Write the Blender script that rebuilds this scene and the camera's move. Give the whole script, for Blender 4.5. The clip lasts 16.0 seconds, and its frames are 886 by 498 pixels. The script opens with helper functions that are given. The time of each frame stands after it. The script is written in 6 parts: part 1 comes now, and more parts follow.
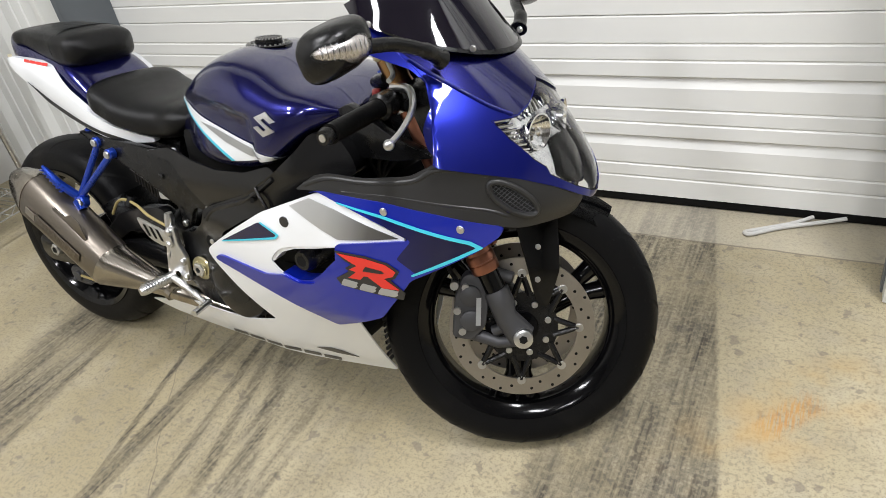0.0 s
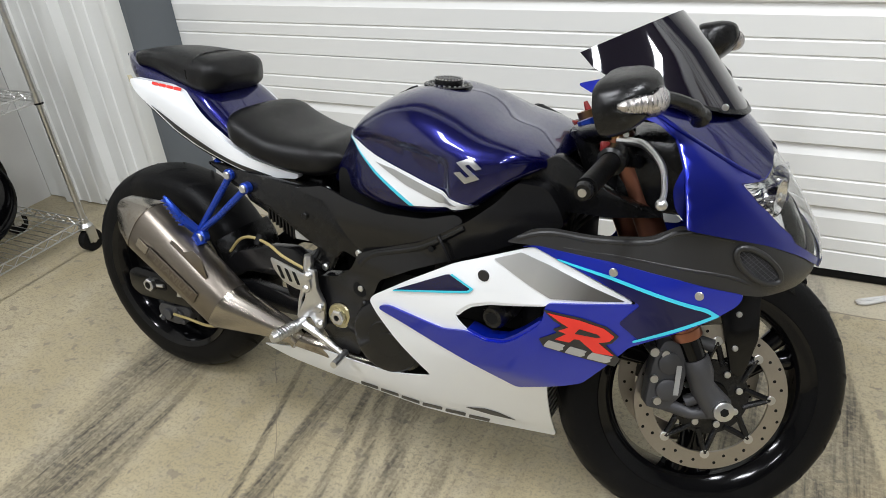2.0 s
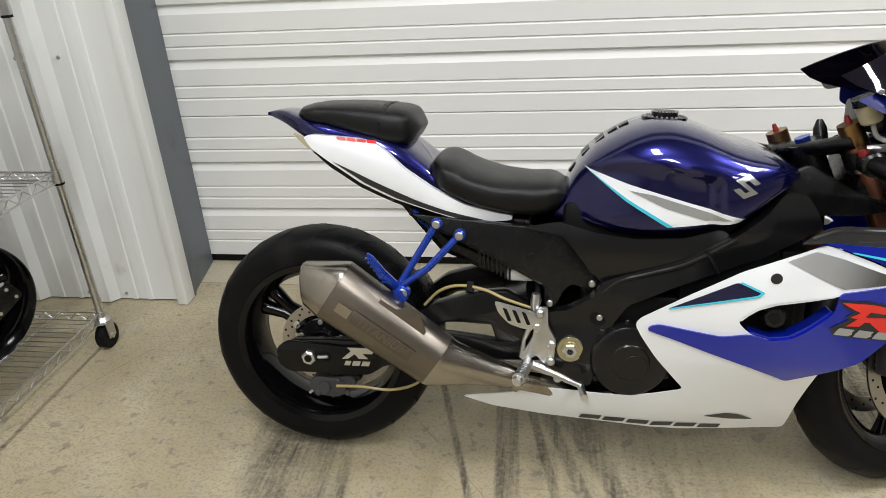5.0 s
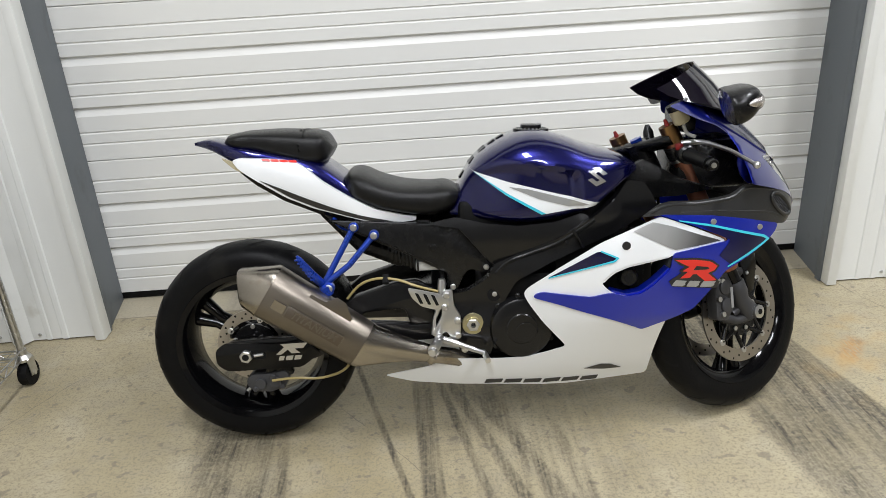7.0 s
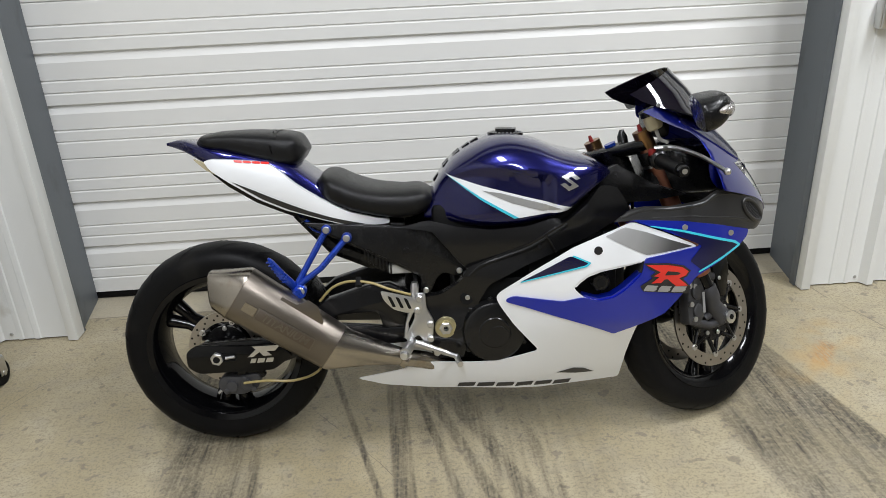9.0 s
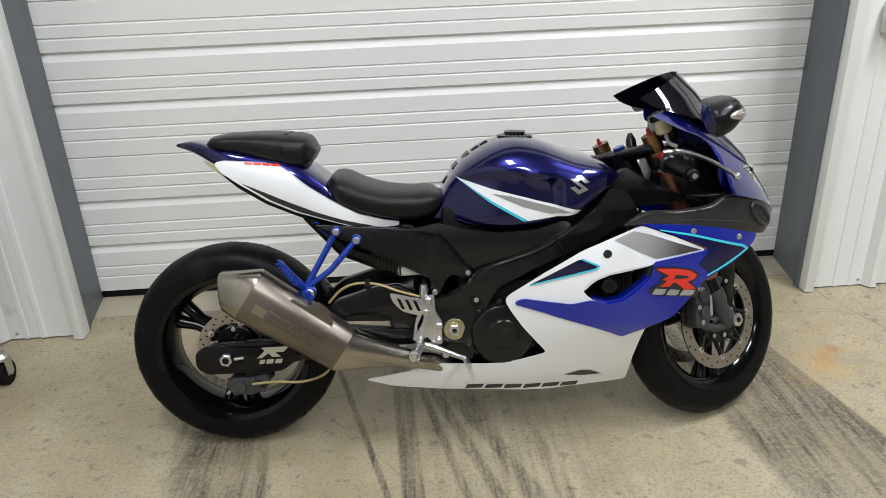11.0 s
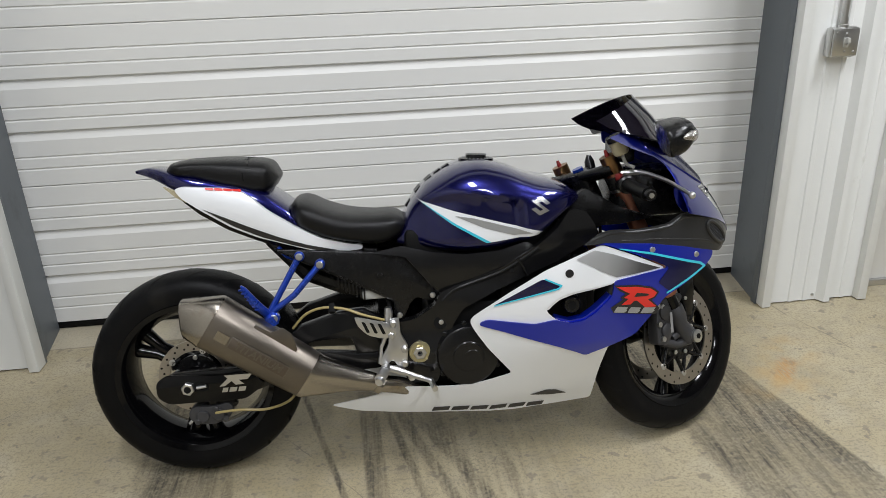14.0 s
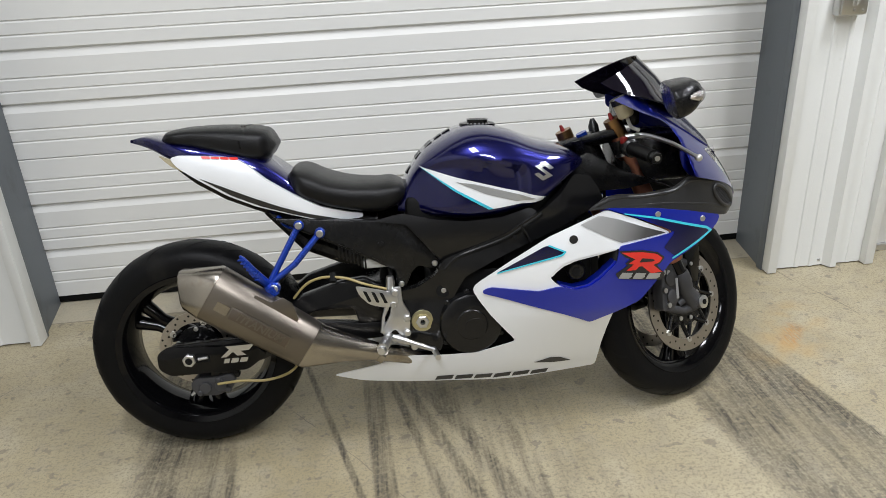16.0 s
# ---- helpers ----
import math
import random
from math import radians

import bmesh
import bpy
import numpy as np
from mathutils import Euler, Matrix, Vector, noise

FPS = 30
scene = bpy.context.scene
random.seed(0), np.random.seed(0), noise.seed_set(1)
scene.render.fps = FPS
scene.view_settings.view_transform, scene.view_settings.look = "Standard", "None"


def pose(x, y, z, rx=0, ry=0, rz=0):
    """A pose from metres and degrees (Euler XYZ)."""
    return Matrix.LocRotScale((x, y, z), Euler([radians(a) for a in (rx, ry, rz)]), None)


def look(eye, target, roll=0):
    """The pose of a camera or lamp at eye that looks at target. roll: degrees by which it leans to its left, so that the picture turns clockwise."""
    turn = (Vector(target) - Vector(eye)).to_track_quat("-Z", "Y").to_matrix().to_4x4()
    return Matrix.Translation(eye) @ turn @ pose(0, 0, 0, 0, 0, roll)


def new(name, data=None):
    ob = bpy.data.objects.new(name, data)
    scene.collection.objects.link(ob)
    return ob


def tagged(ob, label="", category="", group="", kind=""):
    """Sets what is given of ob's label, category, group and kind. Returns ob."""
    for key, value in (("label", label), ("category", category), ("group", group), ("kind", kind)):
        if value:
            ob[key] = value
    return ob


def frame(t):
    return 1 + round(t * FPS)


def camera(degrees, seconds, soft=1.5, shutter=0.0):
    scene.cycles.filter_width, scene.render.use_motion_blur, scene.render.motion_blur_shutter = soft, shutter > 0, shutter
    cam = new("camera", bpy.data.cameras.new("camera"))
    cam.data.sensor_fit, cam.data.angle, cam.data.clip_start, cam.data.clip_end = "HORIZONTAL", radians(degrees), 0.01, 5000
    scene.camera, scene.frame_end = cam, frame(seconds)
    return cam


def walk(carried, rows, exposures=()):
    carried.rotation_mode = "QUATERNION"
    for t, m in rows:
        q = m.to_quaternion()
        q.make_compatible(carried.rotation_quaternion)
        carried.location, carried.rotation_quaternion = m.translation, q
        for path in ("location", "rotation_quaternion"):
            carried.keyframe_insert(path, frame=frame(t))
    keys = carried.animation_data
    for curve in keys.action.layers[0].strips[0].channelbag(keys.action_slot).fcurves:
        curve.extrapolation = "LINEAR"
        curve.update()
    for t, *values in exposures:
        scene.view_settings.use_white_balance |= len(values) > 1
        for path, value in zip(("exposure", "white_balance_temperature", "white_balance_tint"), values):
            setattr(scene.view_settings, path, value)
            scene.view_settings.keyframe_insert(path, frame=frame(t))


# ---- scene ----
cam = camera(64.1, 16.0, soft=0.7)
PATH = [
    (0, (1.345, -2.102, 1.301), (0.425, -0.699, 0.213), -10.9),
    (0.5, (1.312, -2.069, 1.302), (0.387, -0.681, 0.198), -11.0),
    (1, (1.192, -2.097, 1.32), (0.26, -0.716, 0.214), -9.8),
    (1.5, (1.008, -2.23, 1.341), (0.175, -0.721, 0.326), -6.3),
    (2, (0.873, -2.233, 1.339), (0.053, -0.713, 0.331), -5.4),
    (2.5, (0.717, -2.126, 1.343), (-0.15, -0.627, 0.342), -5.7),
    (3, (0.48, -2.182, 1.345), (-0.399, -0.688, 0.348), -5.7),
    (3.2, (0.388, -2.216, 1.344), (-0.449, -0.702, 0.341), -5.9),
    (5.3, (-0.067, -2.655, 1.361), (-0.324, -0.878, 0.482), -3.4),
    (5.5, (-0.055, -2.716, 1.352), (-0.301, -0.951, 0.443), -3.6),
    (6, (-0.137, -2.828, 1.358), (-0.24, -1.081, 0.389), -3.9),
    (6.5, (-0.203, -2.91, 1.353), (-0.173, -1.125, 0.451), -3.7),
    (7, (-0.116, -2.915, 1.378), (-0.069, -1.076, 0.593), -3.6),
    (7.5, (-0.088, -2.89, 1.395), (-0.054, -1.047, 0.619), -3.1),
    (8, (-0.096, -2.862, 1.402), (-0.028, -1.034, 0.594), -2.9),
    (8.5, (-0.105, -2.878, 1.381), (-0.002, -1.055, 0.565), -2.5),
    (9, (-0.077, -2.909, 1.385), (0.007, -1.073, 0.596), -2.7),
    (9.2, (-0.072, -2.918, 1.38), (0.008, -1.07, 0.618), -2.9),
    (11.3, (-0.111, -2.907, 1.402), (-0.016, -1.075, 0.605), -2.2),
    (11.5, (-0.105, -2.915, 1.398), (-0.002, -1.083, 0.602), -2.3),
    (12, (-0.087, -2.929, 1.396), (0.024, -1.079, 0.644), -2.9),
    (12.5, (-0.085, -2.922, 1.389), (0.024, -1.064, 0.657), -3.0),
    (13, (-0.107, -2.931, 1.375), (0.012, -1.055, 0.692), -2.9),
    (13.5, (-0.102, -2.917, 1.412), (0.024, -1.049, 0.708), -2.8),
    (14, (-0.105, -2.918, 1.4), (0.087, -1.068, 0.664), -2.2),
    (14.5, (-0.09, -2.923, 1.383), (0.103, -1.075, 0.642), -2.5),
    (15, (-0.095, -2.902, 1.39), (0.099, -1.064, 0.628), -2.7),
    (15.5, (-0.101, -2.907, 1.38), (0.088, -1.079, 0.591), -2.9),
    (16, (-0.101, -2.895, 1.375), (0.077, -1.074, 0.568), -3.0),
]
walk(cam, [(t, look(eye, target, roll)) for t, eye, target, roll in PATH], [(0.0, 0.18, 6250, 11), (1.5, 0.12, 6080, 10), (3.0, 0.10, 6120, 10), (5.5, 0.02, 6300, 10), (6.5, 0.16, 6250, 10), (7.5, -0.06, 6050, 10.5), (9.0, -0.07, 6080, 10.5), (12.2, -0.06, 6090, 10.5), (13.0, -0.16, 6090, 10.5), (14.0, -0.26, 6100, 10.5), (14.6, -0.24, 6100, 10.5), (16.0, -0.08, 6080, 10.5)])

# ---- world and lamps ----
world = bpy.data.worlds.new("world")
world.use_nodes = True
world.node_tree.nodes["Background"].inputs[0].default_value = (0.8, 0.85, 0.9, 1)
world.node_tree.nodes["Background"].inputs[1].default_value = 0.05
scene.world = world


def lamp(x, y, z, sx, sy, watts, colour=(1.0, 0.985, 0.97)):
    """A tube fixture of the workshop's ceiling."""
    data = bpy.data.lights.new("ceiling_lamp", "AREA")
    data.shape, data.size, data.size_y, data.energy, data.color = "RECTANGLE", sx, sy, watts, colour
    ob = new("ceiling_lamp", data)
    ob.matrix_world = pose(x, y, z)
    return ob


for lx, ly, watts in ((-0.7, -2.6, 90), (2.3, -1.7, 120), (-0.7, -5.2, 90), (2.3, -4.4, 90), (2.3, -7.4, 60)):
    lamp(lx, ly, 4.1, 0.35, 1.25, watts)


# ---- mesh helpers ----
def rounded(pts, r=0.012, n=3):
    """An outline with its corners rounded."""
    out, k = [], len(pts)
    for i in range(k):
        p, a, b = Vector(pts[i]), Vector(pts[i - 1]), Vector(pts[(i + 1) % k])
        da, db = (a - p), (b - p)
        ra, rb = min(r, 0.45 * da.length), min(r, 0.45 * db.length)
        s, e = p + da.normalized() * ra, p + db.normalized() * rb
        for j in range(n + 1):
            u = j / n
            out.append(tuple(s * (1 - u) ** 2 + p * 2 * u * (1 - u) + e * u * u))
    return out


def part(name, bm, material, parent=None, label="", m=None, sharp=35, recalc=True):
    """Links a bmesh as one mesh object under a thing or a part."""
    if m is not None:
        bm.transform(m)
    if recalc:
        bmesh.ops.recalc_face_normals(bm, faces=bm.faces)
    me = bpy.data.meshes.new(name)
    bm.to_mesh(me)
    bm.free()
    for p in me.polygons:
        p.use_smooth = True
    me.set_sharp_from_angle(angle=radians(sharp))
    me.materials.append(material)
    ob = new(name, me)
    if parent is not None:
        ob.parent = parent
    if label:
        ob["label"] = label
    return ob


def tube(pts, r, seg=10, bm=None, cap=True):
    """A round bar along points; r one radius or one per point."""
    bm = bm or bmesh.new()
    pts = [Vector(p) for p in pts]
    rs = r if isinstance(r, (list, tuple)) else [r] * len(pts)
    rings, ref = [], None
    for i, p in enumerate(pts):
        d = (pts[min(i + 1, len(pts) - 1)] - pts[max(i - 1, 0)]).normalized()
        if ref is None:
            ref = d.orthogonal().normalized()
        ref = (ref - d * ref.dot(d)).normalized()
        o = d.cross(ref)
        rings.append([bm.verts.new(p + (ref * math.cos(a) + o * math.sin(a)) * rs[i])
                      for a in (2 * math.pi * k / seg for k in range(seg))])
    for a, b in zip(rings, rings[1:]):
        for k in range(seg):
            bm.faces.new((a[k], a[(k + 1) % seg], b[(k + 1) % seg], b[k]))
    if cap:
        bm.faces.new(rings[0][::-1])
        bm.faces.new(rings[-1])
    return bm


def smooth_path(pts, n=6):
    """A soft curve through points."""
    pts = [Vector(p) for p in pts]
    q = [pts[0]] + pts + [pts[-1]]
    out = []
    for i in range(1, len(q) - 2):
        for j in range(n):
            t = j / n
            a, b, c, d = q[i - 1], q[i], q[i + 1], q[i + 2]
            out.append(0.5 * (2 * b + (c - a) * t + (2 * a - 5 * b + 4 * c - d) * t * t + (3 * b - a - 3 * c + d) * t ** 3))
    return out + [pts[-1]]


def lathe(profile, seg=64, bm=None, closed=True):
    """A turned body about the y axis from (radius, y) pairs."""
    bm = bm or bmesh.new()
    rings = []
    for k in range(seg):
        a = 2 * math.pi * k / seg
        rings.append([bm.verts.new((r * math.cos(a), y, r * math.sin(a))) for r, y in profile])
    n = len(profile)
    for k in range(seg):
        a, b = rings[k], rings[(k + 1) % seg]
        for i in range(n if closed else n - 1):
            j = (i + 1) % n
            bm.faces.new((a[i], a[j], b[j], b[i]))
    return bm


def disc(c, r, t, seg=20, bm=None, bevel=0.15):
    """A short round boss with its axis along y, c its inner centre, growing to -y by t."""
    bm = bm or bmesh.new()
    x, y, z = c
    e = bevel * min(r, abs(t))
    return tube([(x, y, z), (x, y - t + e, z), (x, y - t, z)], [r, r, r - e], seg, bm)


def prism(outline, y0, y1, bevel=0.003, bm=None):
    """A plate with an outline in x and z, between two y."""
    own = bmesh.new()
    f = own.faces.new([own.verts.new((x, y0, z)) for x, z in outline])
    own.normal_update()
    g = bmesh.ops.extrude_face_region(own, geom=[f])
    bmesh.ops.translate(own, vec=(0, y1 - y0, 0), verts=[v for v in g["geom"] if isinstance(v, bmesh.types.BMVert)])
    if bevel:
        caps = [e for e in own.edges if abs(e.verts[0].co.y - e.verts[1].co.y) < 1e-6]
        bmesh.ops.bevel(own, geom=caps, offset=bevel, segments=2, affect="EDGES", profile=0.5)
    bmesh.ops.recalc_face_normals(own, faces=own.faces)
    return merge(own, bm)


def merge(own, bm):
    if bm is None:
        return own
    me = bpy.data.meshes.new("tmp")
    own.to_mesh(me)
    own.free()
    bm.from_mesh(me)
    bpy.data.meshes.remove(me)
    return bm


def box(lo, hi, bevel=0.003, bm=None):
    own = bmesh.new()
    bmesh.ops.create_cube(own, size=1)
    for v in own.verts:
        v.co = [lo[i] + (v.co[i] + 0.5) * (hi[i] - lo[i]) for i in range(3)]
    if bevel:
        bmesh.ops.bevel(own, geom=own.edges[:], offset=bevel, segments=2, affect="EDGES", profile=0.5)
    return merge(own, bm)


def shell(outline, fn, off=0.0, thick=0.004, side=-1, step=0.025, bm=None):
    """A curved panel: an outline in x and z laid on the surface y = side * (fn(x, z) + off)."""
    own = bmesh.new()
    own.faces.new([own.verts.new((x, 0, z)) for x, z in outline])
    xs, zs = [p[0] for p in outline], [p[1] for p in outline]
    for axis, lo, hi in ((0, min(xs), max(xs)), (2, min(zs), max(zs))):
        v = math.ceil(lo / step) * step
        while v < hi:
            if v - lo > 1e-4 and hi - v > 1e-4:
                co, no = [0, 0, 0], [0, 0, 0]
                co[axis], no[axis] = v, 1
                bmesh.ops.bisect_plane(own, geom=own.verts[:] + own.edges[:] + own.faces[:], plane_co=co, plane_no=no, dist=1e-5)
            v += step
    for v in own.verts:
        v.co.y = side * (fn(v.co.x, v.co.z) + off)
    bmesh.ops.recalc_face_normals(own, faces=own.faces)
    own.normal_update()
    if sum(f.normal.y * f.calc_area() for f in own.faces) * side < 0:
        bmesh.ops.reverse_faces(own, faces=own.faces)
    if thick:
        g = bmesh.ops.extrude_face_region(own, geom=own.faces[:])
        bmesh.ops.translate(own, vec=(0, -side * -thick, 0), verts=[])
        top = [v for v in g["geom"] if isinstance(v, bmesh.types.BMVert)]
        for v in top:
            v.co.y += side * thick
        bmesh.ops.recalc_face_normals(own, faces=own.faces)
    return merge(own, bm)


def lut(tab):
    xs, ys = [a for a, b in tab], [b for a, b in tab]
    return lambda v: float(np.interp(v, xs, ys))


def slut(tab):
    """A soft table: cubic between the entries."""
    xs, ys = np.array([a for a, b in tab]), np.array([b for a, b in tab])
    m = np.gradient(ys, xs)

    def fn(v):
        v = min(max(v, xs[0]), xs[-1])
        i = min(int(np.searchsorted(xs, v, side="right")) - 1, len(xs) - 2)
        h = xs[i + 1] - xs[i]
        t = (v - xs[i]) / h
        return float((1 + 2 * t) * (1 - t) ** 2 * ys[i] + t * (1 - t) ** 2 * h * m[i] + t * t * (3 - 2 * t) * ys[i + 1] + t * t * (t - 1) * h * m[i + 1])
    return fn


def sup(c, n):
    return math.copysign(abs(c) ** (2.0 / n), c)


def loft(x0, x1, zb, zt, hw, nu=2.4, nd=5.0, belt=0.4, rows=40, seg=48, dent=None):
    """A body along x: low and high edge, half width, squareness above and below its belt line."""
    bm = bmesh.new()
    rings = []
    for i in range(rows + 1):
        x = x0 + (x1 - x0) * i / rows
        b, t, w = zb(x), zt(x), hw(x)
        c = b + (t - b) * belt
        ring = []
        for k in range(seg):
            a = 2 * math.pi * k / seg
            cs, sn = math.cos(a), math.sin(a)
            n = nu if sn >= 0 else nd
            y, z = w * sup(cs, n), c + (t - c if sn >= 0 else c - b) * sup(sn, n)
            if dent:
                y *= dent(x, z)
            ring.append(bm.verts.new((x, y, z)))
        rings.append(ring)
    for a, b in zip(rings, rings[1:]):
        for k in range(seg):
            bm.faces.new((a[k], a[(k + 1) % seg], b[(k + 1) % seg], b[k]))
    bm.faces.new(rings[0])
    bm.faces.new(rings[-1][::-1])
    return bm


def bolt(c, r=0.006, t=0.005, bm=None):
    bm = disc(c, r, t, 12, bm, 0.3)
    return disc((c[0], c[1] - t, c[2]), r * 0.5, 0.0006, 6, bm)


# ---- materials ----
def material(name, colour, rough=0.5, metal=0.0, var=0.12, scale=12.0, fine=180.0, bump=0.02, coat=0.0, rvar=0.1, spec=0.5, dirt=None, stretch=None):
    """Principled surface with two scales of variation in colour, gloss and relief."""
    mt = bpy.data.materials.new(name)
    mt.use_nodes = True
    nt = mt.node_tree
    nd, lk = nt.nodes, nt.links
    bs = nd["Principled BSDF"]
    tc = nd.new("ShaderNodeTexCoord")
    src = tc.outputs["Object"]
    if stretch:
        mp = nd.new("ShaderNodeMapping")
        mp.inputs["Scale"].default_value = stretch
        lk.new(src, mp.inputs[0])
        src = mp.outputs[0]
    n1, n2 = nd.new("ShaderNodeTexNoise"), nd.new("ShaderNodeTexNoise")
    n1.inputs["Scale"].default_value, n1.inputs["Detail"].default_value = scale, 6
    n2.inputs["Scale"].default_value, n2.inputs["Detail"].default_value = fine, 4
    for n in (n1, n2):
        lk.new(src, n.inputs["Vector"])
    mix = nd.new("ShaderNodeMix")
    mix.data_type = "RGBA"
    mix.inputs[6].default_value = (*[c * (1 - var) for c in colour], 1)
    mix.inputs[7].default_value = (*[min(1, c * (1 + var)) for c in colour], 1)
    ad = nd.new("ShaderNodeMath")
    ad.operation = "MULTIPLY_ADD"
    ad.inputs[1].default_value = 0.35
    lk.new(n2.outputs["Fac"], ad.inputs[0])
    sc = nd.new("ShaderNodeMath")
    sc.operation = "MULTIPLY"
    sc.inputs[1].default_value = 0.65
    lk.new(n1.outputs["Fac"], sc.inputs[0])
    lk.new(sc.outputs[0], ad.inputs[2])
    lk.new(ad.outputs[0], mix.inputs[0])
    colour_out = mix.outputs[2]
    if dirt:
        rp = nd.new("ShaderNodeMapRange")
        rp.inputs[1].default_value, rp.inputs[2].default_value = dirt[1], dirt[1] + 0.12
        n3 = nd.new("ShaderNodeTexNoise")
        n3.inputs["Scale"].default_value, n3.inputs["Detail"].default_value = dirt[2], 8
        lk.new(src, n3.inputs["Vector"])
        lk.new(n3.outputs["Fac"], rp.inputs[0])
        m2 = nd.new("ShaderNodeMix")
        m2.data_type = "RGBA"
        m2.inputs[7].default_value = (*dirt[0], 1)
        lk.new(rp.outputs[0], m2.inputs[0])
        lk.new(colour_out, m2.inputs[6])
        colour_out = m2.outputs[2]
    lk.new(colour_out, bs.inputs["Base Color"])
    rm = nd.new("ShaderNodeMapRange")
    rm.inputs[3].default_value, rm.inputs[4].default_value = max(0.02, rough * (1 - rvar * 2)), min(1, rough * (1 + rvar * 2))
    lk.new(ad.outputs[0], rm.inputs[0])
    lk.new(rm.outputs[0], bs.inputs["Roughness"])
    bs.inputs["Metallic"].default_value = metal
    bs.inputs["Specular IOR Level"].default_value = spec
    if coat:
        bs.inputs["Coat Weight"].default_value, bs.inputs["Coat Roughness"].default_value = coat, 0.03
    if bump:
        bp = nd.new("ShaderNodeBump")
        bp.inputs["Strength"].default_value, bp.inputs["Distance"].default_value = bump * 10, 0.001
        lk.new(n2.outputs["Fac"], bp.inputs["Height"])
        lk.new(bp.outputs[0], bs.inputs["Normal"])
    return mt


def glass(name, colour, rough=0.02, alpha=1.0):
    mt = bpy.data.materials.new(name)
    mt.use_nodes = True
    b = mt.node_tree.nodes["Principled BSDF"]
    b.inputs["Base Color"].default_value = (*colour, 1)
    b.inputs["Roughness"].default_value = rough
    b.inputs["Transmission Weight"].default_value = 1.0
    b.inputs["IOR"].default_value = 1.2
    return mt


DOOR_WHITE = material("door_enamel", (0.76, 0.76, 0.73), 0.42, var=0.025, scale=3, fine=260, bump=0.012)
WALL_WHITE = material("sheet_metal_white", (0.74, 0.75, 0.73), 0.38, var=0.04, scale=2.5, fine=120, bump=0.01, dirt=((0.5, 0.48, 0.42), 0.68, 5))
PLASTER = material("dirty_plaster", (0.55, 0.545, 0.52), 0.8, var=0.08, scale=4, fine=60, bump=0.05, dirt=((0.42, 0.38, 0.3), 0.62, 3))
STEEL_GREY = material("grey_steel_paint", (0.12, 0.135, 0.15), 0.5, var=0.12, scale=5, fine=90, bump=0.02, dirt=((0.09, 0.1, 0.11), 0.6, 6))
CEILING = material("ceiling_sheet", (0.22, 0.22, 0.22), 0.7, var=0.04)
RUBBER = material("tyre_rubber", (0.0035, 0.0035, 0.0038), 0.45, var=0.3, scale=9, fine=140, bump=0.05, spec=0.12, dirt=((0.008, 0.0076, 0.007), 0.6, 9))
SEAL = material("black_seal", (0.003, 0.003, 0.003), 0.7, spec=0.2)
BLUE = material("blue_metallic_paint", (0.003, 0.018, 0.43), 0.36, metal=0.6, var=0.15, scale=600, fine=1500, bump=0.0, coat=1.0)
NAVY = material("dark_blue_metallic_paint", (0.003, 0.0035, 0.075), 0.27, metal=0.8, var=0.2, scale=600, fine=1500, bump=0.0, coat=1.0)
COWL = material("deep_blue_metallic_paint", (0.003, 0.008, 0.19), 0.30, metal=0.8, var=0.18, scale=600, fine=1500, bump=0.0, coat=1.0)
WHITE = material("white_paint", (0.80, 0.82, 0.84), 0.3, var=0.02, scale=5, fine=300, bump=0.0, coat=0.8)
CYAN = material("cyan_decal", (0.05, 0.5, 0.65), 0.3, var=0.05, coat=0.5, bump=0.0)
SILVER = material("silver_decal", (0.42, 0.43, 0.44), 0.35, metal=0.6, var=0.1, scale=300, coat=0.6, bump=0.0)
DARK_SILVER = material("dark_silver_decal", (0.12, 0.12, 0.125), 0.35, metal=0.5, var=0.1, scale=300, coat=0.6, bump=0.0)
DARK_RED = material("red_switch_plastic", (0.18, 0.01, 0.008), 0.4, var=0.05, bump=0.0)
# indicator reflector: strong colour mottling stands in for sparkling glints
INDICATOR = material("frosted_sparkle_reflector", (0.50, 0.47, 0.45), 0.22, metal=0.85, var=0.55, scale=70, fine=260, bump=0.06)
RED = material("red_decal", (0.62, 0.02, 0.012), 0.35, var=0.05, coat=0.5, bump=0.0)
BLACK_DECAL = material("black_decal", (0.01, 0.01, 0.012), 0.35, coat=0.4, bump=0.0)
BLACK_SATIN = material("satin_black_plastic", (0.0042, 0.0042, 0.0045), 0.27, var=0.25, scale=30, fine=700, bump=0.02, spec=0.36)
DUCT_BLACK = material("matt_black_plastic", (0.011, 0.011, 0.0115), 0.40, var=0.2, scale=30, fine=900, bump=0.03, spec=0.6)
BLACK_GLOSS = material("gloss_black_paint", (0.002, 0.002, 0.0024), 0.12, var=0.1, coat=0.12, bump=0.0, spec=0.22)
BLACK_FRAME = material("black_frame_paint", (0.0040, 0.0040, 0.0044), 0.25, var=0.2, scale=15, fine=400, bump=0.02, spec=0.42)
DARK = material("engine_dark", (0.004, 0.004, 0.004), 0.5, var=0.3, spec=0.15)
LEATHER = material("seat_vinyl", (0.0032, 0.0032, 0.0035), 0.32, var=0.18, scale=20, fine=900, bump=0.06, spec=0.28)
TITANIUM = material("brushed_titanium", (0.20, 0.177, 0.150), 0.34, metal=1.0, var=0.12, scale=6, fine=60, bump=0.012, stretch=(1, 14, 14))
TITAN_BRIGHT = material("polished_titanium", (0.36, 0.33, 0.285), 0.22, metal=1.0, var=0.15, scale=10, fine=60, bump=0.004, dirt=((0.25, 0.2, 0.14), 0.6, 14))
ALU = material("machined_aluminium", (0.62, 0.62, 0.62), 0.3, metal=1.0, var=0.1, scale=40, bump=0.01)
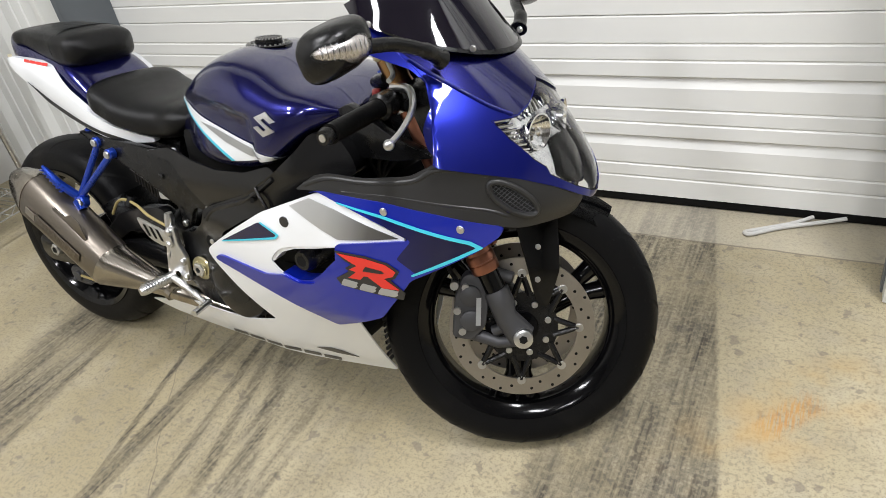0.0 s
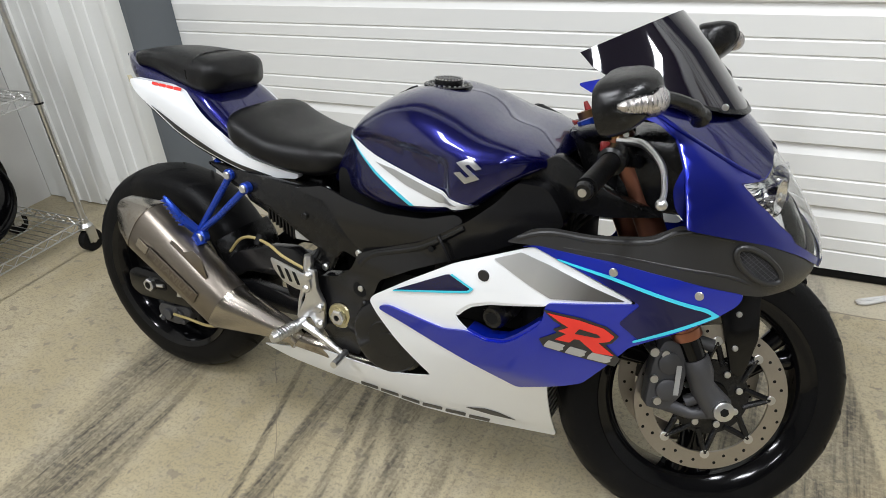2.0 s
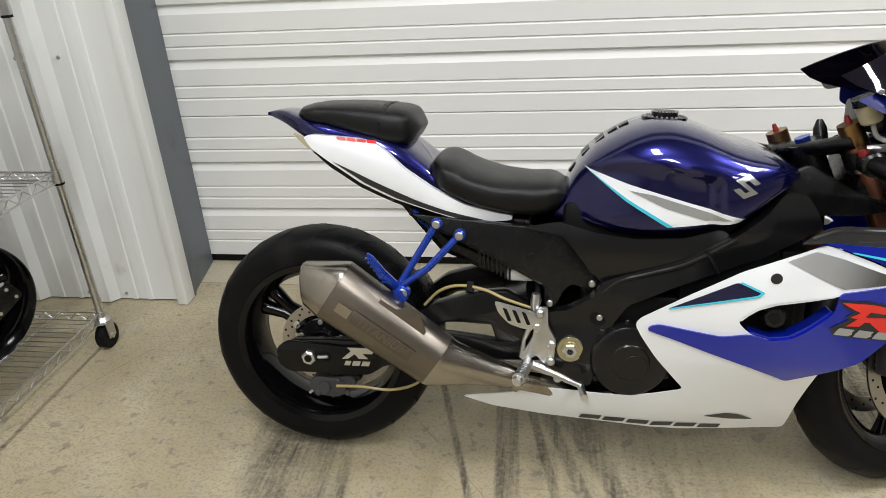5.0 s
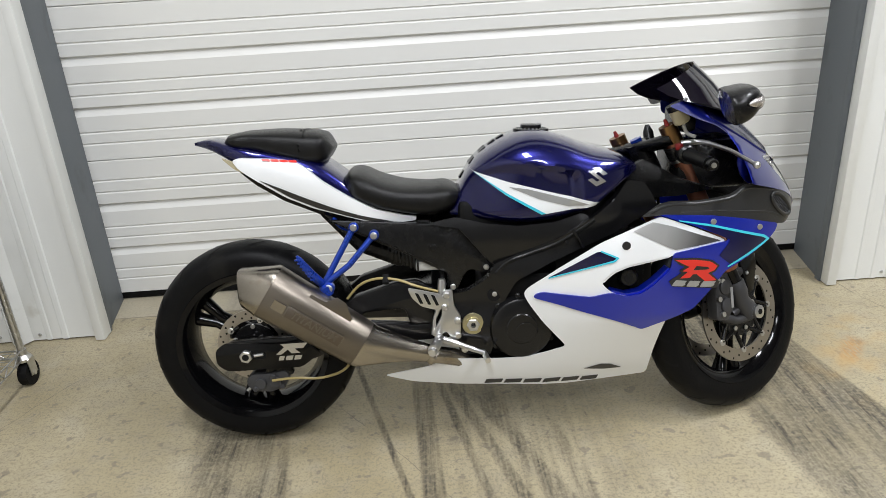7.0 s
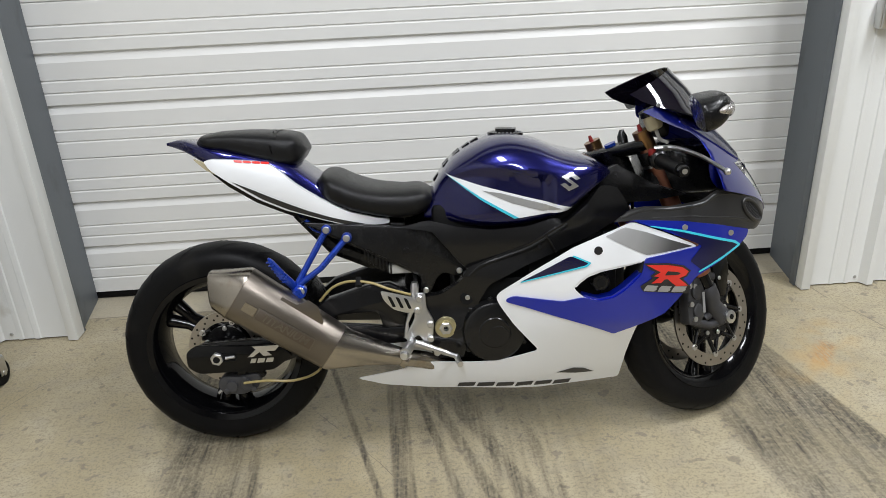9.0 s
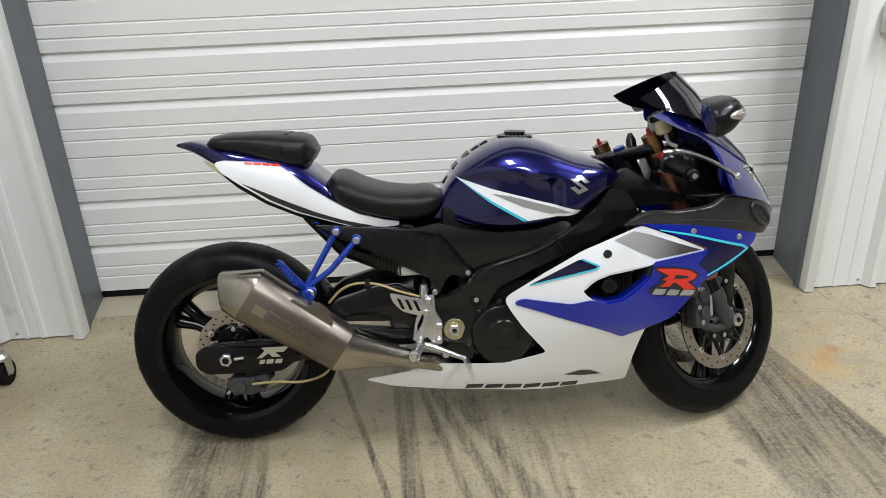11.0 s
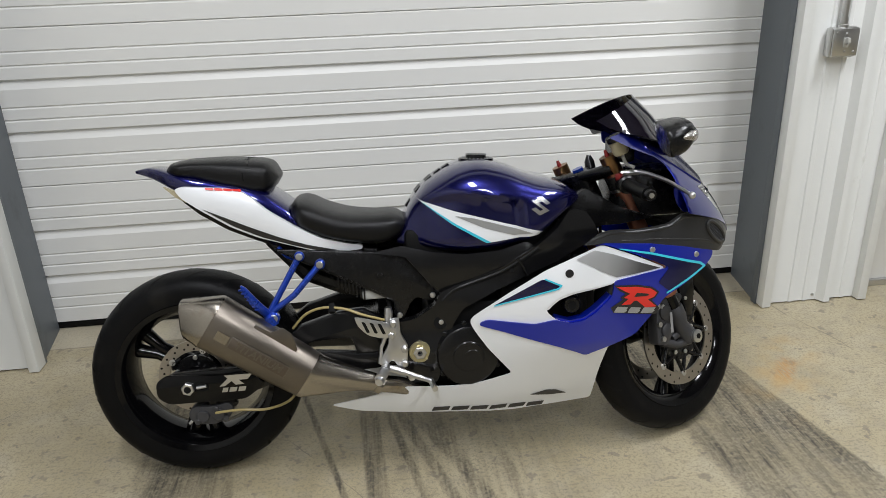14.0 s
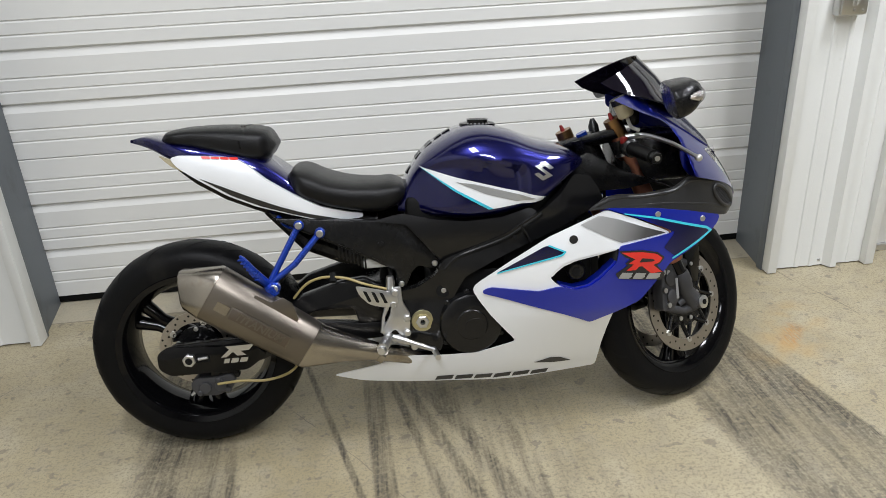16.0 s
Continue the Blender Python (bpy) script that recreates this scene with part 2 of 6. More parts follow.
CAST = material("grey_cast_alloy", (0.055, 0.055, 0.058), 0.5, metal=0.4, var=0.15, scale=30, fine=500, bump=0.05)
CHROME = material("chrome", (0.75, 0.75, 0.76), 0.08, metal=1.0, var=0.05, bump=0.0)
ZINC = material("zinc_wire", (0.55, 0.55, 0.54), 0.3, metal=1.0, var=0.12, scale=40, bump=0.01)
BRONZE = material("bronze_fork_tube", (0.30, 0.13, 0.085), 0.3, metal=0.9, var=0.12, scale=20, bump=0.0)
GOLD = material("gold_anodised", (0.33, 0.19, 0.08), 0.3, metal=1.0, var=0.1, bump=0.0)
BRASS = material("pale_brass", (0.50, 0.45, 0.27), 0.3, metal=0.9, var=0.1, bump=0.0)
HOSE = material("amber_hose", (0.34, 0.27, 0.11), 0.3, var=0.15, bump=0.0)
ROTOR = material("worn_steel_disc", (0.40, 0.37, 0.33), 0.35, metal=1.0, var=0.15, scale=25, fine=200, bump=0.01)
BLUE_ANO = material("blue_anodised", (0.01, 0.045, 0.36), 0.28, metal=0.6, var=0.1, coat=0.5, bump=0.0)
SCREEN = material("smoked_screen", (0.003, 0.002, 0.006), 0.05, var=0.05, coat=0.6, bump=0.0)
LENS = glass("clear_lens", (1, 1, 1))
AMBER = material("amber_bulb", (0.55, 0.16, 0.05), 0.25)
REFLECTOR = material("headlight_reflector", (0.66, 0.67, 0.70), 0.10, metal=1.0, var=0.25, scale=40, fine=90, bump=0.03)
RESERVOIR = material("yellowed_reservoir", (0.45, 0.40, 0.26), 0.35, var=0.1)
TITAN_DARK = material("etched_titanium", (0.165, 0.14, 0.115), 0.42, metal=1.0, var=0.1, scale=6, fine=60, bump=0.01)
GREY_PLASTIC = material("grey_reservoir", (0.42, 0.42, 0.39), 0.4, var=0.1)


def fading(name, stops, x0, x1, lean):
    """A printed metallic fade along x, leaning with z."""
    mt = material(name, (0.4, 0.4, 0.4), 0.33, metal=0.6, var=0.05, scale=300, coat=0.7, bump=0.0)
    nd, lk = mt.node_tree.nodes, mt.node_tree.links
    tc, sp = nd.new("ShaderNodeTexCoord"), nd.new("ShaderNodeSeparateXYZ")
    lk.new(tc.outputs["Object"], sp.inputs[0])
    ad, mr, rp = nd.new("ShaderNodeMath"), nd.new("ShaderNodeMapRange"), nd.new("ShaderNodeValToRGB")
    ad.operation = "MULTIPLY_ADD"
    ad.inputs[1].default_value = lean
    lk.new(sp.outputs[2], ad.inputs[0])
    lk.new(sp.outputs[0], ad.inputs[2])
    mr.inputs[1].default_value, mr.inputs[2].default_value = x0, x1
    lk.new(ad.outputs[0], mr.inputs[0])
    lk.new(mr.outputs[0], rp.inputs[0])
    while len(rp.color_ramp.elements) < len(stops):
        rp.color_ramp.elements.new(0.5)
    for el, (p, c) in zip(rp.color_ramp.elements, stops):
        el.position, el.color = p, (*c, 1)
    lk.new(rp.outputs[0], nd["Principled BSDF"].inputs["Base Color"])
    return mt


SILVER_FADE = fading("silver_fade_decal", ((0.0, (0.62, 0.63, 0.64)), (0.35, (0.50, 0.51, 0.52)), (0.7, (0.12, 0.12, 0.125)), (1.0, (0.03, 0.03, 0.033))), 0.20, 0.49, -0.35)
NAVY_FADE = fading("navy_fade_decal", ((0.0, (0.003, 0.018, 0.42)), (0.45, (0.003, 0.005, 0.10)), (1.0, (0.002, 0.003, 0.05))), 0.57, 0.74, 0.0)


def floor_material():
    """Beige sealed concrete with tyre tracks, a rust stain, specks and hairline cracks."""
    mt = bpy.data.materials.new("sealed_concrete")
    mt.use_nodes = True
    nt = mt.node_tree
    nd, lk = nt.nodes, nt.links
    bs = nd["Principled BSDF"]
    tc = nd.new("ShaderNodeTexCoord")
    sp = nd.new("ShaderNodeSeparateXYZ")
    lk.new(tc.outputs["Object"], sp.inputs[0])

    def val(v):
        return v if not isinstance(v, (int, float)) else None

    def op(kind, a, b=0.0, c=0.0):
        n = nd.new("ShaderNodeMath")
        n.operation = kind
        for i, v in enumerate((a, b, c)):
            if isinstance(v, (int, float)):
                n.inputs[i].default_value = v
            else:
                lk.new(v, n.inputs[i])
        return n.outputs[0]

    def noise_of(scale, detail=6, stretch=None, turn=0.0, offset=(0, 0, 0)):
        n = nd.new("ShaderNodeTexNoise")
        n.inputs["Scale"].default_value, n.inputs["Detail"].default_value = scale, detail
        mp = nd.new("ShaderNodeMapping")
        mp.inputs["Scale"].default_value = stretch or (1, 1, 1)
        mp.inputs["Rotation"].default_value = (0, 0, radians(turn))
        mp.inputs["Location"].default_value = offset
        lk.new(tc.outputs["Object"], mp.inputs[0])
        lk.new(mp.outputs[0], n.inputs["Vector"])
        return n.outputs["Fac"]

    def ramp(v, lo, hi):
        n = nd.new("ShaderNodeMapRange")
        n.inputs[1].default_value, n.inputs[2].default_value = lo, hi
        n.interpolation_type = "SMOOTHSTEP"
        lk.new(v, n.inputs[0])
        return n.outputs[0]

    x, y = sp.outputs[0], sp.outputs[1]

    def mixc(fac, a, b):
        n = nd.new("ShaderNodeMix")
        n.data_type = "RGBA"
        if isinstance(fac, (int, float)):
            n.inputs[0].default_value = fac
        else:
            lk.new(fac, n.inputs[0])
        for k, v in ((6, a), (7, b)):
            if isinstance(v, tuple):
                n.inputs[k].default_value = (*v, 1)
            else:
                lk.new(v, n.inputs[k])
        return n.outputs[2]

    base = mixc(ramp(noise_of(1.6), 0.3, 0.7), (0.325, 0.275, 0.165), (0.43, 0.375, 0.25))
    base = mixc(op("MULTIPLY", ramp(noise_of(14), 0.45, 0.7), 0.5), base, (0.31, 0.275, 0.20))
    base = mixc(op("MULTIPLY", ramp(noise_of(5, 8, None, 0, (3, 1, 0)), 0.52, 0.7), 0.22), base, (0.50, 0.46, 0.36))
    base = mixc(op("MULTIPLY", ramp(noise_of(110, 3), 0.5, 0.64), 0.60), base, (0.21, 0.18, 0.12))
    base = mixc(op("MULTIPLY", ramp(noise_of(320, 2, None, 0, (1, 2, 0)), 0.55, 0.68), 0.60), base, (0.15, 0.13, 0.10))
    base = mixc(op("MULTIPLY", ramp(noise_of(22, 9, None, 0, (5, 3, 0)), 0.62, 0.66), 0.6), base, (0.16, 0.14, 0.11))
    base = mixc(op("MULTIPLY", ramp(noise_of(38, 8, (0.5, 2.0, 1), 35), 0.56, 0.66), 0.35), base, (0.22, 0.19, 0.13))
    # scuffs along the way in
    smear = noise_of(7, 8, (5.0, 0.35, 1), -6)
    smear2 = noise_of(26, 6, (6.0, 0.25, 1), -8, (2, 0, 0))
    blot = noise_of(3.0, 8)

    def band(x0, slope, half, soft, strength, grain=0.5):
        """A tyre track: its middle at y = 0, its lean, half width, soft edge and weight."""
        u = op("ABSOLUTE", op("SUBTRACT", op("MULTIPLY_ADD", y, slope, x), x0))
        m = op("SUBTRACT", 1.0, ramp(u, half - soft, half + soft))
        g = op("MULTIPLY_ADD", ramp(smear, 0.35, 0.65), grain, 1 - grain)
        g2 = op("MULTIPLY_ADD", ramp(smear2, 0.3, 0.7), 0.38, 0.62)
        return op("MULTIPLY", op("MULTIPLY", m, strength), op("MULTIPLY", g, g2))

    tracks = None
    for args in TRACKS:
        b = band(*args)
        tracks = b if tracks is None else op("MAXIMUM", tracks, b)
    tracks = op("MULTIPLY", tracks, op("MULTIPLY_ADD", ramp(blot, 0.3, 0.62), 0.5, 0.5))
    fleck = ramp(noise_of(70, 5), 0.38, 0.56)
    tracks = op("MULTIPLY", tracks, op("MINIMUM", op("MULTIPLY_ADD", fleck, 0.42, 0.80), 1.2))
    col = mixc(op("MINIMUM", tracks, 0.95), base, (0.040, 0.034, 0.026))
    # rust scrape
    u = op("ADD", op("MULTIPLY", op("SUBTRACT", x, 1.345), 0.80), op("MULTIPLY", op("SUBTRACT", y, -0.84), -0.60))
    u2 = op("ADD", op("MULTIPLY", op("SUBTRACT", x, 1.345), 0.60), op("MULTIPLY", op("SUBTRACT", y, -0.84), 0.80))
    lens = op("MULTIPLY", op("SUBTRACT", 1.0, ramp(op("ABSOLUTE", u2), 0.05, 0.115)), op("SUBTRACT", 1.0, ramp(op("ABSOLUTE", u), 0.01, 0.05)))
    scr = noise_of(60, 4, (4.0, 0.4, 1), 37)
    col = mixc(op("MULTIPLY", lens, op("MULTIPLY", ramp(scr, 0.35, 0.65), 0.75)), col, (0.42, 0.19, 0.035))
    halo = op("MULTIPLY", op("SUBTRACT", 1.0, ramp(op("ABSOLUTE", u2), 0.1, 0.42)), op("SUBTRACT", 1.0, ramp(op("ABSOLUTE", u), 0.02, 0.16)))
    col = mixc(op("MULTIPLY", halo, op("MULTIPLY", ramp(noise_of(9), 0.4, 0.7), 0.45)), col, (0.47, 0.29, 0.09))
    # hairline cracks and long scratches
    wob = noise_of(5, 4)
    for x0, sl, ya, yb, w in ((1.47, 0.28, -1.4, -0.2, 0.0022), (-1.05, -0.55, -1.6, -0.4, 0.0016), (1.9, 0.9, -1.2, -0.3, 0.0014), (-1.15, 0.75, -2.2, -0.9, 0.0016), (2.3, 2.2, -1.0, -0.4, 0.0014)):
        u = op("ABSOLUTE", op("SUBTRACT", op("ADD", op("MULTIPLY_ADD", y, sl, x), op("MULTIPLY", wob, 0.05)), x0 + 0.025))
        crack = op("MULTIPLY", op("SUBTRACT", 1.0, ramp(u, w * 0.5, w * 1.6)), op("MULTIPLY", ramp(y, ya, ya + 0.1), op("SUBTRACT", 1.0, ramp(y, yb - 0.1, yb))))
        col = mixc(op("MULTIPLY", crack, op("MULTIPLY", ramp(noise_of(7), 0.35, 0.6), 0.7)), col, (0.13, 0.11, 0.08))
    # specks
    vo = nd.new("ShaderNodeTexVoronoi")
    vo.inputs["Scale"].default_value = 22
    lk.new(tc.outputs["Object"], vo.inputs["Vector"])
    speck = op("MULTIPLY", op("SUBTRACT", 1.0, ramp(vo.outputs["Distance"], 0.05, 0.16)), ramp(noise_of(6, 3, None, 0, (7, 7, 0)), 0.54, 0.62))
    col = mixc(op("MULTIPLY", speck, 0.6), col, (0.09, 0.08, 0.06))
    # strip under the door beyond the slab's edge
    sill = ramp(y, -0.195, -0.19)
    col = mixc(op("MULTIPLY", sill, 0.35), col, (0.56, 0.52, 0.43))
    edge = op("SUBTRACT", 1.0, ramp(op("ABSOLUTE", op("ADD", y, op("MULTIPLY_ADD", noise_of(9), 0.012, 0.184))), 0.0015, 0.005))
    col = mixc(op("MULTIPLY", edge, 0.7), col, (0.12, 0.10, 0.07))
    lk.new(col, bs.inputs["Base Color"])
    rr = nd.new("ShaderNodeMapRange")
    rr.inputs[3].default_value, rr.inputs[4].default_value = 0.34, 0.62
    lk.new(noise_of(18), rr.inputs[0])
    lk.new(op("ADD", rr.outputs[0], op("MULTIPLY", tracks, 0.2)), bs.inputs["Roughness"])
    bp = nd.new("ShaderNodeBump")
    bp.inputs["Strength"].default_value, bp.inputs["Distance"].default_value = 0.25, 0.002
    lk.new(op("ADD", noise_of(90), op("MULTIPLY", noise_of(12), 0.6)), bp.inputs["Height"])
    lk.new(bp.outputs[0], bs.inputs["Normal"])
    return mt


# middle at y = 0, lean, half width, soft edge, weight, grain
TRACKS = [
    (0.875, 0.13, 0.180, 0.035, 0.88, 0.5),
    (1.005, 0.175, 0.042, 0.008, 0.95, 0.35),
    (-0.905, 0.153, 0.120, 0.05, 0.92, 0.5),
    (-0.77, 0.15, 0.02, 0.012, 0.8, 0.5),
    (-0.585, 0.27, 0.010, 0.005, 0.9, 0.4),
    (-0.205, 0.045, 0.032, 0.006, 0.95, 0.45),
    (-0.28, 0.205, 0.014, 0.006, 0.85, 0.5),
    (-0.325, 0.30, 0.020, 0.010, 0.85, 0.5),
    (-0.40, 0.43, 0.022, 0.012, 0.75, 0.6),
    (-0.19, 0.26, 0.03, 0.02, 0.7, 0.7),
    (0.02, 0.18, 0.035, 0.025, 0.6, 0.8),
    (-0.12, 0.22, 0.26, 0.12, 0.32, 0.85),
    (0.25, 0.12, 0.05, 0.05, 0.35, 0.9),
]
X0, X1 = -1.492, 1.571      # door opening
WALL_Y = -0.335             # face of the wall beside the door
ROOM_L, ROOM_R, ROOM_B, ROOM_H = -2.25, 7.5, -12.0, 4.2


def structure(ob, label, category):
    return tagged(ob, label, category, kind="structure")


FLOOR = floor_material()
structure(part("floor", box((ROOM_L - 0.2, ROOM_B - 0.2, -0.15), (ROOM_R + 0.2, 0.5, 0), 0), FLOOR), "beige sealed concrete floor with dark tyre tracks and rust stains", "floor")
structure(part("ceiling", box((ROOM_L - 0.2, ROOM_B - 0.2, ROOM_H), (ROOM_R + 0.2, 0.5, ROOM_H + 0.1), 0), CEILING), "plain grey sheet ceiling", "ceiling")
structure(part("wall_west", box((ROOM_L - 0.15, ROOM_B, 0), (ROOM_L, WALL_Y - 0.002, ROOM_H), 0), PLASTER), "stained white plaster side wall", "wall")
structure(part("wall_east", box((ROOM_R, ROOM_B, 0), (ROOM_R + 0.15, 0.3, ROOM_H), 0), PLASTER), "plain white side wall", "wall")
structure(part("wall_south", box((ROOM_L - 0.15, ROOM_B - 0.15, 0), (ROOM_R + 0.15, ROOM_B, ROOM_H), 0), PLASTER), "plain white back wall", "wall")
DOOR_H = 2.51
structure(part("wall_header", box((X0 - 0.04, WALL_Y + 0.02, DOOR_H - 0.04), (X1 + 0.04, WALL_Y + 0.14, ROOM_H), 0), WALL_WHITE), "white sheet metal above the door opening", "wall")


def garage_door():
    """A sectional door: panels with pressed ribs and a black bottom seal."""
    root = structure(new("garage_door"), "closed white ribbed sectional garage door with black bottom seal", "garage door")
    h = 0.61
    # heights below a panel's top edge: fine grooves and deep pressed steps
    fine, deep = (0.086, 0.137, 0.294, 0.342, 0.491, 0.538), (0.194, 0.395)

    def profile():
        pts = [(0.006, 0.0), (0.0, 0.004)]
        for d in sorted(fine + deep):
            if d in fine:
                pts += [(0.0, d - 0.0045), (0.0042, d - 0.001), (0.0042, d + 0.0015), (0.0, d + 0.006)]
            else:
                pts += [(0.0, d - 0.008), (0.011, d), (0.011, d + 0.003), (0.007, d + 0.016), (0.0, d + 0.030)]
        return pts + [(0.0, h - 0.004), (0.006, h - 0.001)]
    for k in range(4):
        top = 0.642 + h * k
        bm = bmesh.new()
        a = [bm.verts.new((X0 - 0.03, y, top - d)) for y, d in profile()]
        b = [bm.verts.new((X1 + 0.03, y, top - d)) for y, d in profile()]
        for i in range(len(a) - 1):
            bm.faces.new((a[i], a[i + 1], b[i + 1], b[i]))
        c = [bm.verts.new((x, 0.05, z)) for x, z in ((X0 - 0.03, top), (X0 - 0.03, top - h + 0.001), (X1 + 0.03, top - h + 0.001), (X1 + 0.03, top))]
        bm.faces.new(c)
        bm.faces.new((a[0], b[0], c[3], c[0]))
        bm.faces.new((a[-1], c[1], c[2], b[-1]))
        part("door_panel", bm, DOOR_WHITE, root, sharp=20)
    seal = box((X0 - 0.02, 0.004, 0.002), (X1 + 0.02, 0.045, 0.036), 0.008)
    part("bottom_seal", seal, SEAL, root, "black rubber bottom seal")
    part("backing", box((X0 - 0.3, 0.055, 0), (X1 + 0.3, 0.10, 3.4), 0), DOOR_WHITE, root)
    return root


garage_door()


def jamb(x, sign, name):
    """A grey steel channel post beside the door, its web facing the opening."""
    bm = bmesh.new()
    outl = [(x, 0.0), (x + sign * -0.05, WALL_Y + 0.030), (x + sign * -0.05, WALL_Y + 0.024), (x + sign * 0.06, WALL_Y + 0.024), (x + sign * 0.06, 0.0)]
    lo = [bm.verts.new((a, b, 0.0)) for a, b in outl]
    hi = [bm.verts.new((a, b, 3.3)) for a, b in outl]
    n = len(outl)
    for i in range(n):
        bm.faces.new((lo[i], lo[(i + 1) % n], hi[(i + 1) % n], hi[i]))
    bm.faces.new(lo[::-1])
    bm.faces.new(hi)
    root = structure(part(name, bm, STEEL_GREY, sharp=20), "dark grey painted steel door post with scuffs", "door post")
    lip = box((x - sign * 0.052 - 0.006, WALL_Y + 0.012, 0.0), (x - sign * 0.052 + 0.006, WALL_Y + 0.05, 3.3), 0.002)
    part("flange", lip, STEEL_GREY, root)
    return root


jamb(X0, -1, "door_post_1")
jamb(X1, 1, "door_post_2")


def sheet_wall(name, xa, xb, ribs, label):
    """Corrugated sheet metal between two x; ribs: (x of the rib's middle, half width, height)."""
    pts = [(xa, 0.0)]
    for c, half, up in sorted(ribs):
        e = min(0.6 * half, up * 0.8)
        pts += [(c - half, 0.0), (c - half + e, -up), (c + half - e, -up), (c + half, 0.0)]
    pts.append((xb, 0.0))
    bm = bmesh.new()
    cols = []
    for z in (0.006, ROOM_H):
        cols.append([bm.verts.new((x, WALL_Y + d, z)) for x, d in pts] + [bm.verts.new((xb, WALL_Y + 0.020, z)), bm.verts.new((xa, WALL_Y + 0.020, z))])
    n = len(cols[0])
    for i in range(n):
        bm.faces.new((cols[0][i], cols[0][(i + 1) % n], cols[1][(i + 1) % n], cols[1][i]))
    bm.faces.new(cols[0][::-1])
    bm.faces.new(cols[1])
    root = structure(part(name, bm, WALL_WHITE, sharp=15), label, "wall")
    return root


def screws(root, spots):
    for x, z in spots:
        part("screw", tube([(x, WALL_Y, z), (x, WALL_Y - 0.004, z), (x, WALL_Y - 0.006, z)], [0.0075, 0.006, 0.002], 8), ZINC, root)


w1 = sheet_wall("wall_north_1", ROOM_L, X0 + 0.022, [(-1.60, 0.014, 0.005), (-1.665, 0.012, 0.005), (-1.775, 0.045, 0.032), (-1.90, 0.012, 0.005), (-1.98, 0.012, 0.005), (-2.08, 0.045, 0.032)], "white corrugated sheet metal wall with screws")
screws(w1, [(-1.70, 0.03), (-1.70, 0.95), (-1.86, 0.95), (-1.86, 0.03), (-1.70, 1.9)])
w2 = sheet_wall("wall_north_2", X1 - 0.016, 1.985, [(1.665, 0.012, 0.005), (1.73, 0.012, 0.005), (1.812, 0.032, 0.034), (1.90, 0.012, 0.004)], "white corrugated sheet metal wall beside a door post")
screws(w2, [(1.765, 0.03), (1.93, 1.05), (1.765, 1.9)])


def corner_trim(name, x, sign):
    bm = box((min(x, x + sign * 0.038), WALL_Y - 0.036, 0.004), (max(x, x + sign * 0.038), WALL_Y + 0.03, ROOM_H), 0.002)
    structure(part(name, bm, WALL_WHITE), "white folded metal corner trim", "trim")


corner_trim("trim_1", X0 + 0.062, -1)
corner_trim("trim_2", X1 - 0.052, 1)
corner_trim("trim_3", 1.955, 1)

# second opening with a flush white door
structure(part("door_2", box((1.99, WALL_Y + 0.10, 0.03), (3.0, WALL_Y + 0.15, 2.2), 0.004), DOOR_WHITE), "closed flush white door with a metal threshold", "door")
structure(part("trim_4", box((1.99, WALL_Y + 0.085, 0.0), (3.0, WALL_Y + 0.16, 0.03), 0.004), ALU), "worn metal threshold under the white door", "trim")
structure(part("wall_north_3", box((3.0, WALL_Y, 0.0), (ROOM_R, WALL_Y + 0.1, ROOM_H), 0), WALL_WHITE), "white sheet metal wall", "wall")
structure(part("wall_north_4", box((1.985, WALL_Y, 2.2), (3.0, WALL_Y + 0.2, ROOM_H), 0), WALL_WHITE), "white sheet metal above the flush door", "wall")


def light_switch():
    root = tagged(new("light_switch"), "galvanised steel switch box with toggle on white wall", "light switch")
    x, z, y = 1.688, 1.093, WALL_Y - 0.002
    part("box", box((x - 0.055, y - 0.045, z - 0.055), (x + 0.055, y, z + 0.055), 0.012), ZINC, root)
    part("cover", box((x - 0.05, y - 0.053, z - 0.05), (x + 0.05, y - 0.043, z + 0.05), 0.004), ZINC, root)
    part("toggle", box((x - 0.006, y - 0.072, z - 0.004), (x + 0.006, y - 0.05, z + 0.018), 0.003), GREY_PLASTIC, root, "ivory toggle")
    part("plate", box((x - 0.011, y - 0.055, z - 0.017), (x + 0.011, y - 0.051, z + 0.017), 0.001), GREY_PLASTIC, root)
    for dx, dz in ((-0.036, 0.036), (0.036, -0.036), (0, 0.032), (0, -0.032)):
        part("screw", tube([(x + dx, y - 0.052, z + dz), (x + dx, y - 0.056, z + dz)], 0.005, 8), ALU, root)
    part("conduit", tube([(x, y - 0.022, z + 0.075), (x, y - 0.022, ROOM_H - 0.01)], 0.0115, 14), ZINC, root, "galvanised conduit pipe")
    part("connector", tube([(x, y - 0.022, z + 0.05), (x, y - 0.022, z + 0.062), (x, y - 0.022, z + 0.064), (x, y - 0.022, z + 0.09)], [0.019, 0.019, 0.015, 0.015], 14), ZINC, root)


light_switch()
tagged(part("rope_loop", tube(smooth_path([(1.33, -0.01, 0.02), (1.27, -0.05, 0.012), (1.17, -0.105, 0.008), (1.15, -0.12, 0.008), (1.17, -0.125, 0.008), (1.25, -0.07, 0.008), (1.36, -0.02, 0.012), (1.42, 0.0, 0.02)]), 0.0065, 8), PLASTER), "frayed grey rope loop under the garage door", "rope")


# ---- motorcycle ----
BIKE = tagged(new("motorcycle"), "blue and white sport motorcycle leaning on its side stand", "motorcycle")
BIKE.matrix_world = pose(0, -1.053, 0, -9.5, 0, -1.2)
